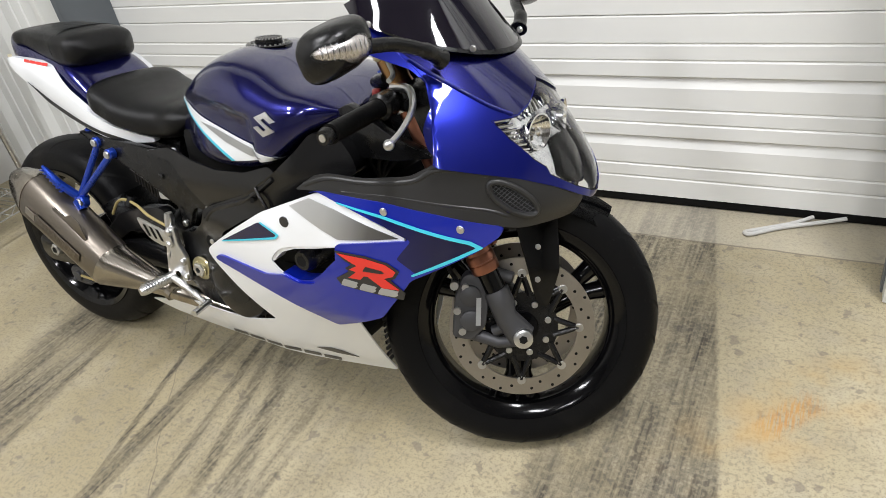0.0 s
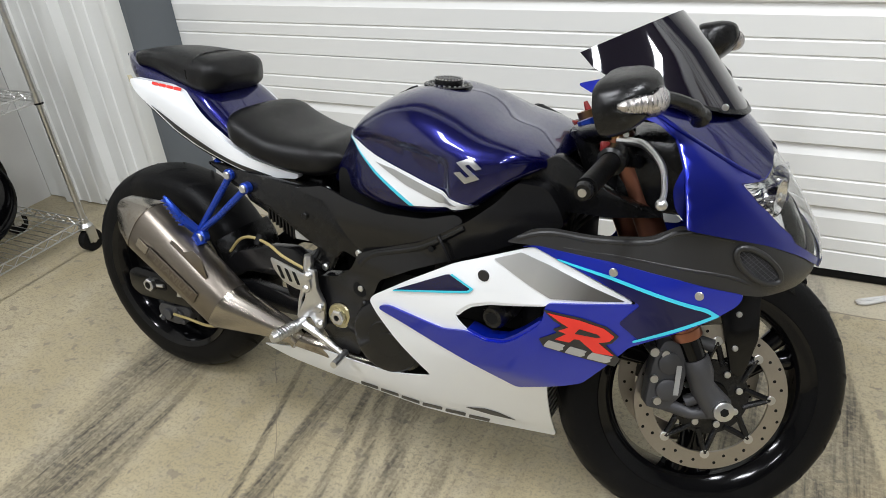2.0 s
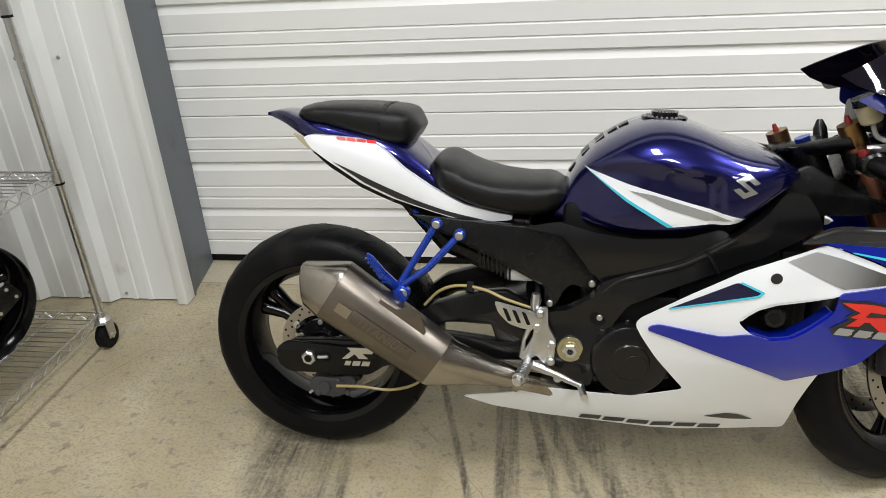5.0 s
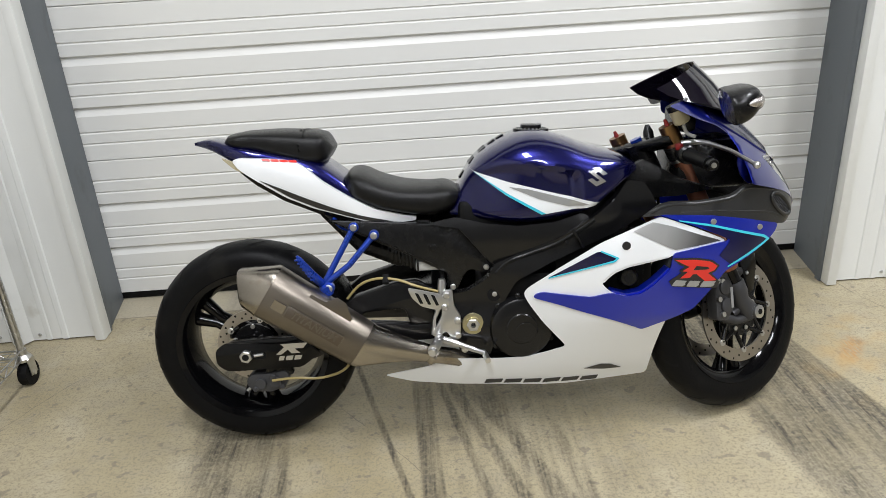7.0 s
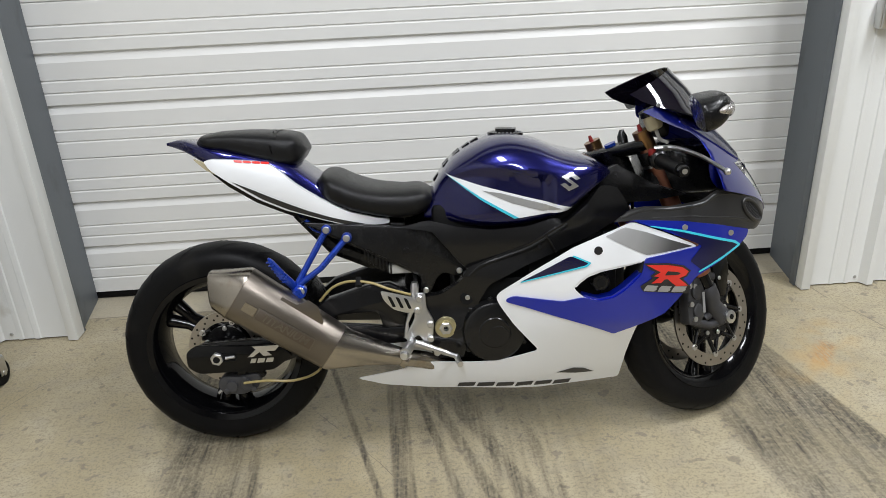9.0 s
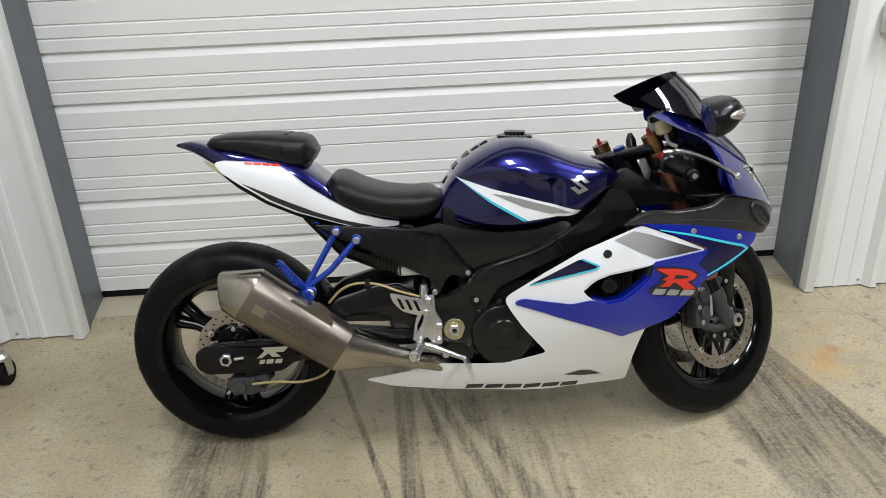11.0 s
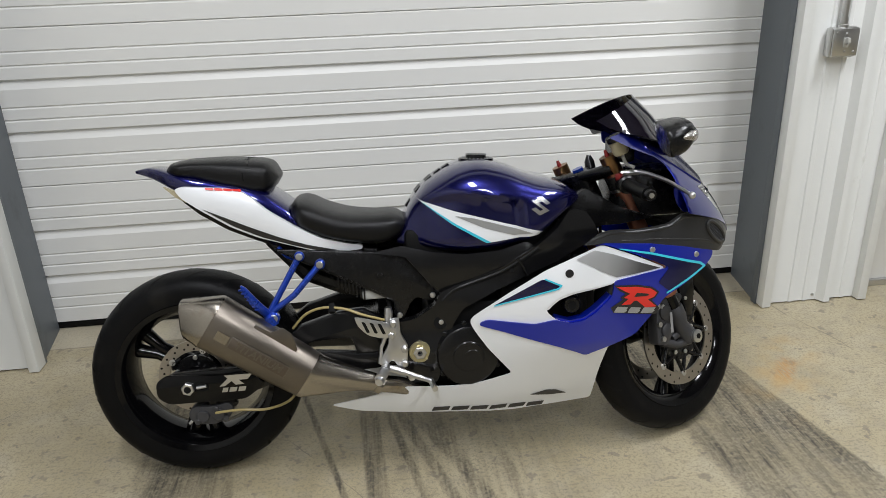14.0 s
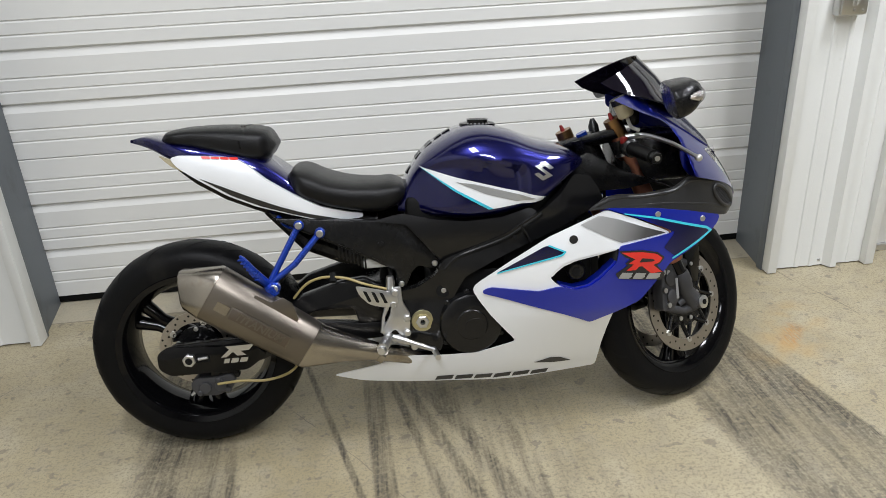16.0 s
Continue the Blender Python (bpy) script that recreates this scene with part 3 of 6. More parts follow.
# everything that turns with the handlebar
RAKE, STEER = radians(23.5), radians(29)
HEAD = Vector((0.5157, 0, 0.8323))
UP = Vector((-math.sin(RAKE), 0, math.cos(RAKE)))
S = Matrix.Translation(HEAD) @ Matrix.Rotation(STEER, 4, UP) @ Matrix.Translation(-HEAD)
FA = Vector((0.794, 0, 0.300))
RA = Vector((-0.650, 0, 0.308))

_W = slut([(-0.3, 0.215), (0.0, 0.235), (0.2, 0.248), (0.41, 0.260), (0.5, 0.260), (0.65, 0.242), (0.79, 0.203), (0.87, 0.155), (0.97, 0.07)])
_G = slut([(0.0, 0.3), (0.14, 0.45), (0.2, 0.6), (0.3, 0.78), (0.4, 0.91), (0.5, 0.99), (0.6, 1.0), (0.68, 0.96), (0.8, 0.88), (0.95, 0.72)])
_XM = slut([(0.55, 0.915), (0.593, 0.944), (0.627, 0.958), (0.662, 0.953), (0.715, 0.928), (0.769, 0.893), (0.831, 0.843), (0.867, 0.808), (0.92, 0.752), (0.98, 0.68)])
_HN = lut([(0.5, 0.27), (0.7, 0.262), (0.8, 0.250), (0.88, 0.228), (0.95, 0.195)])


def clamp(v):
    return min(1.0, max(0.0, v))


def fair(x, z):
    """Half width of the fairing at a place of its side view."""
    a = _W(x) * _G(z)
    a *= 1 - 0.33 * clamp((x - 0.2) / 0.3) * clamp((0.38 - z) / 0.24)
    b = _HN(z) * clamp((_XM(z) - x) / 0.2) ** 0.55 if z > 0.56 else 9
    return max(0.004, min(a, b))


_TB = slut([(-0.04, 0.668), (0.05, 0.652), (0.14, 0.642), (0.24, 0.648), (0.35, 0.685), (0.43, 0.745), (0.49, 0.775)])
_TT = slut([(-0.04, 0.69), (-0.014, 0.749), (0.026, 0.811), (0.093, 0.863), (0.152, 0.888), (0.187, 0.894), (0.266, 0.882), (0.351, 0.848), (0.44, 0.818), (0.49, 0.785)])
_TW = slut([(-0.04, 0.085), (0.0, 0.115), (0.05, 0.15), (0.12, 0.180), (0.2, 0.196), (0.3, 0.208), (0.38, 0.202), (0.44, 0.175), (0.49, 0.11)])
T_BELT, T_NU, T_ND = 0.42, 3.0, 7.0


_CREASE = slut([(-0.04, 0.765), (0.03, 0.800), (0.10, 0.818), (0.20, 0.812), (0.30, 0.795), (0.40, 0.78)])


def soft_step(v):
    v = clamp(v)
    return v * v * (3 - 2 * v)


def knee(x, z):
    """The hollow for the knee below the shoulder crease."""
    edge = 0.325 - 0.10 * clamp((z - 0.69) / 0.12) * clamp((0.80 - z) / 0.1) * 0.3
    hollow = soft_step((_CREASE(x) - z) / 0.030) * soft_step((edge - x) / 0.035) * soft_step((x + 0.05) / 0.08)
    return 1 - 0.115 * hollow


def tank_y(x, z):
    b, t, w = _TB(x), _TT(x), _TW(x)
    c = b + (t - b) * T_BELT
    n, h = (T_NU, t - c) if z >= c else (T_ND, c - b)
    s = min(0.98, abs(z - c) / max(h, 1e-4))
    return w * (1 - s ** n) ** (1 / n) * knee(x, z)


def paint(name, outline, mt, fn=fair, off=0.0, thick=0.004, parent=BIKE, r=0.012, label="", both=False, step=0.0125):
    if both:
        part(name, shell(rounded(outline, r), fn, off, thick, 1, step), mt, parent, label)
    return part(name, shell(rounded(outline, r), fn, off, thick, -1, step), mt, parent, label)


# --- side fairing ---
W_OUT = [(0.140, 0.470), (0.150, 0.486), (0.247, 0.546), (0.348, 0.603), (0.484, 0.655), (0.506, 0.663), (0.594, 0.628), (0.686, 0.585), (0.675, 0.575), (0.535, 0.556), (0.474, 0.547), (0.423, 0.539), (0.384, 0.527), (0.363, 0.510), (0.347, 0.492), (0.373, 0.464), (0.45, 0.44), (0.55, 0.41), (0.532, 0.36), (0.526, 0.315), (0.520, 0.25), (0.518, 0.150), (0.275, 0.143), (-0.05, 0.170), (-0.18, 0.190), (-0.262, 0.219), (-0.13, 0.246), (-0.07, 0.270), (0.08, 0.262), (0.15, 0.264), (0.262, 0.293), (0.19, 0.385), (0.155, 0.440)]
white = paint("side_fairing", W_OUT, WHITE, r=0.014, both=True, label="white lower fairing with belly pan")
B_OUT = [(0.481, 0.660), (0.513, 0.668), (0.644, 0.655), (0.75, 0.635), (0.855, 0.607), (0.848, 0.588), (0.812, 0.562), (0.705, 0.508), (0.686, 0.498), (0.653, 0.455), (0.605, 0.397), (0.528, 0.362), (0.468, 0.337), (0.441, 0.352), (0.384, 0.378), (0.298, 0.410), (0.229, 0.437), (0.166, 0.459), (0.170, 0.469), (0.19, 0.475), (0.258, 0.463), (0.32, 0.453), (0.373, 0.463), (0.415, 0.450), (0.455, 0.456), (0.486, 0.477), (0.530, 0.520), (0.537, 0.563), (0.618, 0.574), (0.692, 0.583), (0.685, 0.592), (0.594, 0.632), (0.506, 0.666)]
blue = paint("mid_fairing", B_OUT, BLUE, off=0.004, thick=0.005, r=0.010, both=True, label="bright blue middle fairing panel")
paint("lip", [(0.347, 0.494), (0.363, 0.512), (0.384, 0.529), (0.423, 0.541), (0.474, 0.549), (0.535, 0.558), (0.533, 0.552), (0.474, 0.541), (0.423, 0.532), (0.387, 0.519), (0.368, 0.504), (0.355, 0.490)], WHITE, off=-0.03, thick=0.03, parent=white, r=0.004)
paint("lip", [(0.373, 0.463), (0.415, 0.450), (0.455, 0.456), (0.486, 0.477), (0.532, 0.520), (0.526, 0.524), (0.482, 0.484), (0.452, 0.463), (0.415, 0.457), (0.376, 0.470)], BLUE, off=-0.03, thick=0.034, parent=blue, r=0.004)
paint("silver_decal", [(0.432, 0.629), (0.484, 0.650), (0.54, 0.634), (0.61, 0.607), (0.672, 0.585), (0.60, 0.577), (0.543, 0.572), (0.505, 0.590)], SILVER_FADE, off=0.0052, thick=0.0008, parent=white, r=0.003, label="silver decal fading to black")
paint("navy_decal", [(0.205, 0.514), (0.335, 0.579), (0.344, 0.580), (0.388, 0.561), (0.380, 0.553)], NAVY, off=0.0052, thick=0.0008, parent=white, r=0.004)
paint("cyan_line", [(0.205, 0.512), (0.383, 0.550), (0.394, 0.561), (0.347, 0.583), (0.343, 0.580), (0.386, 0.560), (0.380, 0.5545), (0.21, 0.5165)], CYAN, off=0.0066, thick=0.0006, parent=white, r=0.003)
paint("belly_slot", [(0.320, 0.200), (0.37, 0.213), (0.40, 0.208), (0.436, 0.188), (0.38, 0.190)], BLACK_DECAL, off=0.0052, thick=0.0008, parent=white, r=0.003)
paint("navy_fade", [(0.60, 0.636), (0.70, 0.610), (0.80, 0.579), (0.814, 0.568), (0.757, 0.540), (0.70, 0.516), (0.665, 0.545), (0.698, 0.584), (0.66, 0.603)], NAVY_FADE, off=0.0100, thick=0.0008, parent=blue, r=0.006, label="dark blue fading decal")
paint("cyan_line", [(0.551, 0.651), (0.643, 0.632), (0.803, 0.585), (0.824, 0.570), (0.757, 0.538), (0.692, 0.509), (0.690, 0.513), (0.757, 0.545), (0.812, 0.571), (0.799, 0.579), (0.643, 0.626), (0.551, 0.648)], CYAN, off=0.0112, thick=0.0006, parent=blue, r=0.004)
# racing emblem as plain shapes
RACE = [(0.541, 0.546), (0.600, 0.541), (0.642, 0.531), (0.661, 0.517), (0.653, 0.506), (0.634, 0.500), (0.662, 0.476), (0.628, 0.477), (0.601, 0.501), (0.592, 0.501), (0.583, 0.492), (0.556, 0.493), (0.577, 0.509), (0.562, 0.513), (0.581, 0.523), (0.566, 0.531)]
paint("emblem_border", [(0.533, 0.551), (0.602, 0.546), (0.646, 0.535), (0.668, 0.518), (0.657, 0.502), (0.646, 0.497), (0.672, 0.470), (0.664, 0.452), (0.535, 0.471), (0.526, 0.487), (0.560, 0.508), (0.552, 0.514), (0.568, 0.524), (0.552, 0.532)], BLACK_DECAL, off=0.0104, thick=0.0008, parent=blue, r=0.002)
paint("red_mark", RACE, RED, off=0.0118, thick=0.0008, parent=blue, r=0.0015)
paint("mark_slot", [(0.600, 0.524), (0.632, 0.518), (0.638, 0.513), (0.630, 0.511), (0.592, 0.513)], BLACK_DECAL, off=0.0130, thick=0.0006, parent=blue, r=0.002)
for ax, bx in ((0.535, 0.572), (0.575, 0.611), (0.614, 0.656)):
    zz = 0.489 - (ax - 0.535) * 0.14
    paint("grey_mark", [(ax + 0.010, zz), (bx + 0.004, zz - 0.005), (bx - 0.001, zz - 0.011), (bx + 0.001, zz - 0.015), (bx - 0.008, zz - 0.020), (ax, zz - 0.016), (ax + 0.004, zz - 0.008)], SILVER, off=0.0118, thick=0.0008, parent=blue, r=0.002)
# dark mark letters on the belly pan, kept as plain blocks
for k in range(6):
    ax, zz = 0.028 + 0.057 * k, 0.1835 - 0.0036 * k
    paint("dark_mark", [(ax + 0.007, zz), (ax + 0.056, zz - 0.0005), (ax + 0.054, zz - 0.006), (ax + 0.050, zz - 0.0165), (ax, zz - 0.016), (ax + 0.003, zz - 0.009)], BLACK_DECAL, off=0.0048, thick=0.0006, parent=white, r=0.002)
part("screw", bolt((0.648, -fair(0.648, 0.638) - 0.009, 0.638), 0.008, 0.003), ALU, blue)
part("screw", bolt((0.787, -fair(0.787, 0.608) - 0.009, 0.608), 0.008, 0.003), ALU, blue)
part("screw_hole", disc((0.413, -fair(0.413, 0.592) - 0.003, 0.592), 0.0115, 0.003), BLACK_DECAL, white)

# --- nose ---
def nose_x(y, z):
    return _XM(z) - 0.2 * min(1.0, abs(y) / _HN(z)) ** (1 / 0.55)


def front(outline, off=0.0, thick=0.004, r=0.006, step=0.0125):
    """A panel of the nose, its outline in y and z, laid on the nose's surface."""
    own = shell(rounded(outline, r), lambda a, z: nose_x(a, z), off, thick, 1, step)
    for v in own.verts:
        v.co.x, v.co.y = v.co.y, v.co.x
    bmesh.ops.reverse_faces(own, faces=own.faces)
    return own


LAMP_R = [(0.0, 0.832), (-0.020, 0.823), (-0.060, 0.802), (-0.095, 0.787), (-0.135, 0.787), (-0.128, 0.755), (-0.113, 0.716), (-0.100, 0.699), (-0.100, 0.685), (-0.060, 0.655), (-0.020, 0.634), (0.0, 0.628)]
LAMP = LAMP_R + [(-a, z) for a, z in LAMP_R[-2:0:-1]]
cowl = paint("upper_cowl", [(0.545, 0.942), (0.60, 0.952), (0.655, 0.932), (0.675, 0.910), (0.735, 0.860), (0.765, 0.800), (0.772, 0.729), (0.752, 0.727), (0.730, 0.752), (0.722, 0.785), (0.735, 0.825), (0.722, 0.850), (0.685, 0.880), (0.62, 0.905)], COWL, off=0.0, thick=0.004, r=0.010, label="blue upper nose fairing")
part("far_side", shell(rounded([(0.625, 0.945), (0.655, 0.932), (0.675, 0.910), (0.735, 0.860), (0.765, 0.800), (0.772, 0.729), (0.752, 0.727), (0.730, 0.752), (0.722, 0.785), (0.735, 0.825), (0.722, 0.850), (0.685, 0.880), (0.64, 0.905)], 0.010), fair, 0.0, 0.004, 1, 0.0125), COWL, cowl)
SIDE_FACE = [(0.0, 0.928), (-0.125, 0.935), (-0.160, 0.908), (-0.166, 0.86), (-0.206, 0.79), (-0.236, 0.728), (-0.200, 0.712), (-0.15, 0.692), (-0.10, 0.665), (-0.06, 0.640), (-0.02, 0.620), (0.0, 0.616)] + LAMP_R[::-1]
# nose above the crease: its shade is put in as a navy overlay
SHADED_TOP_BAND = [(0.0, 0.930), (-0.125, 0.937), (-0.158, 0.908), (-0.152, 0.872), (-0.125, 0.815), (-0.098, 0.790), (-0.060, 0.806), (-0.020, 0.827), (0.0, 0.836)]
for s in (1, -1):
    part("nose_panel", front([(s * a, z) for a, z in (SIDE_FACE if s > 0 else SIDE_FACE[::-1])], 0.003), COWL, cowl)
    part("shaded_top_band", front([(s * a, z) for a, z in (SHADED_TOP_BAND if s > 0 else SHADED_TOP_BAND[::-1])], 0.0078, 0.0025), NAVY, cowl, "upper nose band in darker blue for its shaded facet")
    part("crease", tube(smooth_path([(nose_x(a, z) + 0.006, s * a, z) for a, z in ((0.158, 0.895), (0.152, 0.868), (0.125, 0.815), (0.100, 0.792))]), 0.0045, 8), COWL, cowl)
lampo = part("headlight", front(LAMP, -0.034, 0.003, 0.003), REFLECTOR, BIKE, "clear headlight with chrome reflector")
part("lens", front(LAMP, 0.0035, 0.002, 0.003), LENS, lampo, "clear plastic lens").visible_shadow = False
part("dark_mask", front([(-0.030, 0.735), (0.030, 0.735), (0.050, 0.672), (0.022, 0.648), (0.0, 0.642), (-0.022, 0.648), (-0.050, 0.672)], -0.022, 0.003), BLACK_GLOSS, lampo)
rim = [(nose_x(a, z) + 0.0045, a, z) for a, z in LAMP]
part("lamp_seal", tube(rim + rim[:1], 0.0022, 6), SEAL, lampo)
for s in (-1, 1):
    at_bowl = Matrix.Translation((nose_x(0.062, 0.752) - 0.020, s * 0.060, 0.752)) @ pose(0, 0, 0, 0, 0, 90 + s * 14)
    part("bowl", lathe([(0.0, 0.022), (0.014, 0.016), (0.028, 0.000), (0.034, -0.012), (0.031, -0.012), (0.013, 0.010), (0.0, 0.014)], 28, closed=False), CHROME, lampo, "", at_bowl)
    part("bulb_shield", tube([(0, 0.012, 0), (0, -0.010, 0), (0, -0.014, 0)], [0.007, 0.009, 0.004], 14), CHROME, lampo, "", at_bowl)
    for k in range(9):
        z = 0.782 - 0.0085 * k
        part("reflector_rib", tube([(nose_x(0.128 - 0.002 * k, z) - 0.010, s * (0.128 - 0.0022 * k), z), (nose_x(0.095, z) - 0.014, s * 0.094, z - 0.002)], 0.0026, 6), CHROME, lampo)
    for k in range(5):
        a = 0.018 + 0.011 * k
        part("reflector_rib", tube([(nose_x(a, 0.810 - a * 0.4) - 0.016, s * a, 0.810 - a * 0.4), (nose_x(a, 0.785) - 0.018, s * a, 0.786 - a * 0.2)], 0.0026, 6), CHROME, lampo)
DUCT = [(0.452, 0.664), (0.50, 0.695), (0.534, 0.701), (0.608, 0.696), (0.697, 0.703), (0.744, 0.727), (0.829, 0.713), (0.915, 0.687), (0.946, 0.650), (0.955, 0.627), (0.940, 0.598), (0.885, 0.600), (0.852, 0.606), (0.75, 0.634), (0.644, 0.654), (0.513, 0.667)]
duct = paint("air_duct_panel", DUCT, DUCT_BLACK, off=0.003, thick=0.004, r=0.010, both=True, step=0.0125, label="matt black air duct panel")
MOUTH = [(0.868 + 0.034 * math.cos(u) - 0.012 * math.sin(u), 0.657 + 0.030 * math.sin(u) - 0.016 * math.cos(u)) for u in (2 * math.pi * k / 28 for k in range(28))]
for s in (1, -1):
    ring = [(a, s * (fair(a, c) + 0.0085), c) for a, c in MOUTH]
    part("duct_rim", tube(ring + ring[:2], 0.0055, 10), DUCT_BLACK, duct)
    gr = bmesh.new()
    for k in range(-9, 10):
        for lean in (1, -1):
            run = []
            for n in range(-24, 25):
                p, q = 0.0035 * n * 0.5 + 0.0042 * k, lean * 0.0035 * n * 0.5 - lean * 0.0042 * k
                e = (p * 0.030 + q * 0.012) / (0.034 * 0.030 - 0.016 * 0.012), (p * 0.016 + q * 0.034) / (0.034 * 0.030 - 0.016 * 0.012)
                if e[0] ** 2 + e[1] ** 2 < 0.9:
                    a, c = 0.868 + p, 0.657 + q
                    run.append((a, s * (fair(a, c) + 0.0088), c))
            if len(run) > 2:
                tube(run[::3] + run[-1:], 0.0006, 4, gr)
    part("mesh_grille", gr, CAST, duct)
for s in (1, -1):
    part("duct_ridge", tube(smooth_path([(x, s * (fair(x, z) + 0.004), z) for x, z in ((0.475, 0.674), (0.53, 0.691), (0.61, 0.688), (0.70, 0.694), (0.748, 0.715), (0.83, 0.703))]), 0.0055, 10), DUCT_BLACK, duct)
    part("duct_crease", tube(smooth_path([(x, s * (fair(x, z) + 0.0035), z) for x, z in ((0.56, 0.668), (0.66, 0.664), (0.76, 0.652), (0.825, 0.640), (0.86, 0.625))]), 0.0045, 10), DUCT_BLACK, duct)
paint("duct_mouth", MOUTH, SEAL, off=0.0075, thick=0.0006, parent=duct, r=0.002, both=True, step=0.0125)

# --- screen ---
def curved(rows, n=24, thick=0.003):
    """A U-shaped sheet through rows (x middle, x side, half width, z middle, z side)."""
    bm = bmesh.new()
    g = []
    for xc, xs, hw, zc, zs in rows:
        g.append([bm.verts.new((xc - (xc - xs) * (1 - math.cos(u)), hw * math.sin(u), zc + (zs - zc) * (1 - math.cos(u)))) for u in (-math.pi / 2 + math.pi * k / n for k in range(n + 1))])
    for a, b in zip(g, g[1:]):
        for k in range(n):
            bm.faces.new((a[k], a[k + 1], b[k + 1], b[k]))
    bmesh.ops.recalc_face_normals(bm, faces=bm.faces)
    bmesh.ops.solidify(bm, geom=bm.faces[:], thickness=thick)
    return bm


scr = part("windscreen", curved([(0.806, 0.63, 0.162, 0.886, 0.942), (0.765, 0.592, 0.160, 0.942, 0.952), (0.726, 0.558, 0.150, 0.995, 0.966), (0.672, 0.530, 0.132, 1.052, 0.986)]), SCREEN, BIKE, "dark smoked windscreen")
part("trim_line", curved([(0.809, 0.634, 0.163, 0.884, 0.940), (0.803, 0.628, 0.1635, 0.892, 0.9455)], thick=0.002), BLACK_SATIN, scr)
for x, y, z in ((0.600, -0.158, 0.955), (0.775, -0.100, 0.905), (0.775, 0.100, 0.905)):
    part("screw", bolt((x, y, z), 0.006, 0.004), ALU, scr)
part("dash", box((0.615, -0.07, 0.86), (0.665, 0.07, 0.925), 0.012), BLACK_SATIN, BIKE)
part("inner_cowl", box((0.60, -0.10, 0.70), (0.80, 0.10, 0.84), 0.02), BLACK_SATIN, BIKE)


# --- mirrors ---
def mirror(side):
    m = Matrix.Translation((0.662, side * 0.335, 0.946) if side < 0 else (0.690, 0.335, 0.968)) @ pose(0, 0, 0, side * -8, -14, side * 8) @ Matrix.Diagonal((0.86, 0.90, 0.90, 1))
    bm = bmesh.new()
    bmesh.ops.create_uvsphere(bm, u_segments=32, v_segments=20, radius=1)
    for v in bm.verts:
        x, y, z = v.co
        back = max(x, -0.38)
        wide = 1 - 0.30 * clamp((x + 0.2) / 1.2)
        v.co = Vector((sup(back, 2.5) * 0.062, sup(y, 3.2) * 0.074 * wide, sup(z, 3.0) * 0.047 * wide + 0.010 * clamp(x) - 0.006 * y * side))
    root = part("mirror", bm, BLACK_SATIN, BIKE, "black mirror housing with turn signal", m)
    glass_ = tube([(-0.0240, 0, 0), (-0.0262, 0, 0)], [1, 1], 28)
    for v in glass_.verts:
        v.co.y, v.co.z = v.co.y * 0.066, v.co.z * 0.039
    part("mirror_glass", glass_, CHROME, root, "", m)
    ind = bmesh.new()
    bmesh.ops.create_uvsphere(ind, u_segments=24, v_segments=14, radius=1)
    for v in ind.verts:
        v.co = Vector((v.co.x * 0.028, v.co.y * 0.056, v.co.z * 0.024 * (1 + 0.40 * v.co.y * -side)))
    mi = m @ pose(0.037, side * 0.024, -0.002, side * 10, 0, side * 27)
    inner = ind.copy()
    for v in inner.verts:
        v.co *= 0.88
    amb = ind.copy()
    for v in amb.verts:
        v.co = v.co * 0.20 + Vector((0.017, side * 0.010, 0.002))
    part("reflector", inner, INDICATOR, root, "", mi)
    part("bulb", amb, AMBER, root, "amber bulb", mi)
    part("indicator", ind, LENS, root, "clear indicator lens", mi).visible_shadow = False
    for k in range(9):
        q = -0.040 + 0.010 * k
        h = 0.019 * math.sqrt(1 - (q / 0.056) ** 2)
        d = 0.0255 * math.sqrt(1 - (q / 0.056) ** 2)
        part("lens_rib", tube([(d * 0.72, q, -h * 0.75), (d, q, 0.0), (d * 0.72, q, h * 0.75)], 0.0011, 6), REFLECTOR, root, "", mi)
    part("stalk", tube(smooth_path([(0.680, side * 0.290, 0.940), (0.705, side * 0.240, 0.936), (0.735, side * 0.195, 0.918), (0.745, side * 0.160, 0.896)]), [0.012] * 12 + [0.014] * 5 + [0.018] * 2, 12), BLACK_SATIN, root)


mirror(-1)
mirror(1)

# --- tank ---
tank = part("fuel_tank", loft(-0.04, 0.49, _TB, _TT, _TW, T_NU, T_ND, T_BELT, 70, 96, knee), NAVY, BIKE, "dark blue metallic fuel tank")
paint("white_stripe", [(0.025, 0.797), (0.12, 0.765), (0.25, 0.728), (0.358, 0.700), (0.362, 0.694), (0.29, 0.684), (0.215, 0.673), (0.12, 0.730)], WHITE, tank_y, 0.0025, 0.0012, tank, 0.003)
paint("grey_stripe", [(0.12, 0.752), (0.17, 0.744), (0.33, 0.698), (0.28, 0.692), (0.20, 0.715)], SILVER, tank_y, 0.0042, 0.0008, tank, 0.003)
paint("cyan_stripe", [(0.025, 0.797), (0.12, 0.731), (0.217, 0.674), (0.205, 0.672), (0.115, 0.727)], CYAN, tank_y, 0.0042, 0.0008, tank, 0.001)
EMBLEM = [(0.0, 0.66), (0.5, 1.0), (1.0, 0.74), (0.78, 0.62), (0.5, 0.76), (0.36, 0.66), (1.0, 0.34), (0.5, 0.0), (0.0, 0.26), (0.22, 0.38), (0.5, 0.24), (0.64, 0.34)]
paint("emblem", [(0.352 + 0.050 * (u - 0.5) + 0.010 * (v - 0.5), 0.771 + 0.050 * (v - 0.5) - 0.012 * (u - 0.5)) for u, v in EMBLEM], ALU, tank_y, 0.0025, 0.002, tank, 0.001)
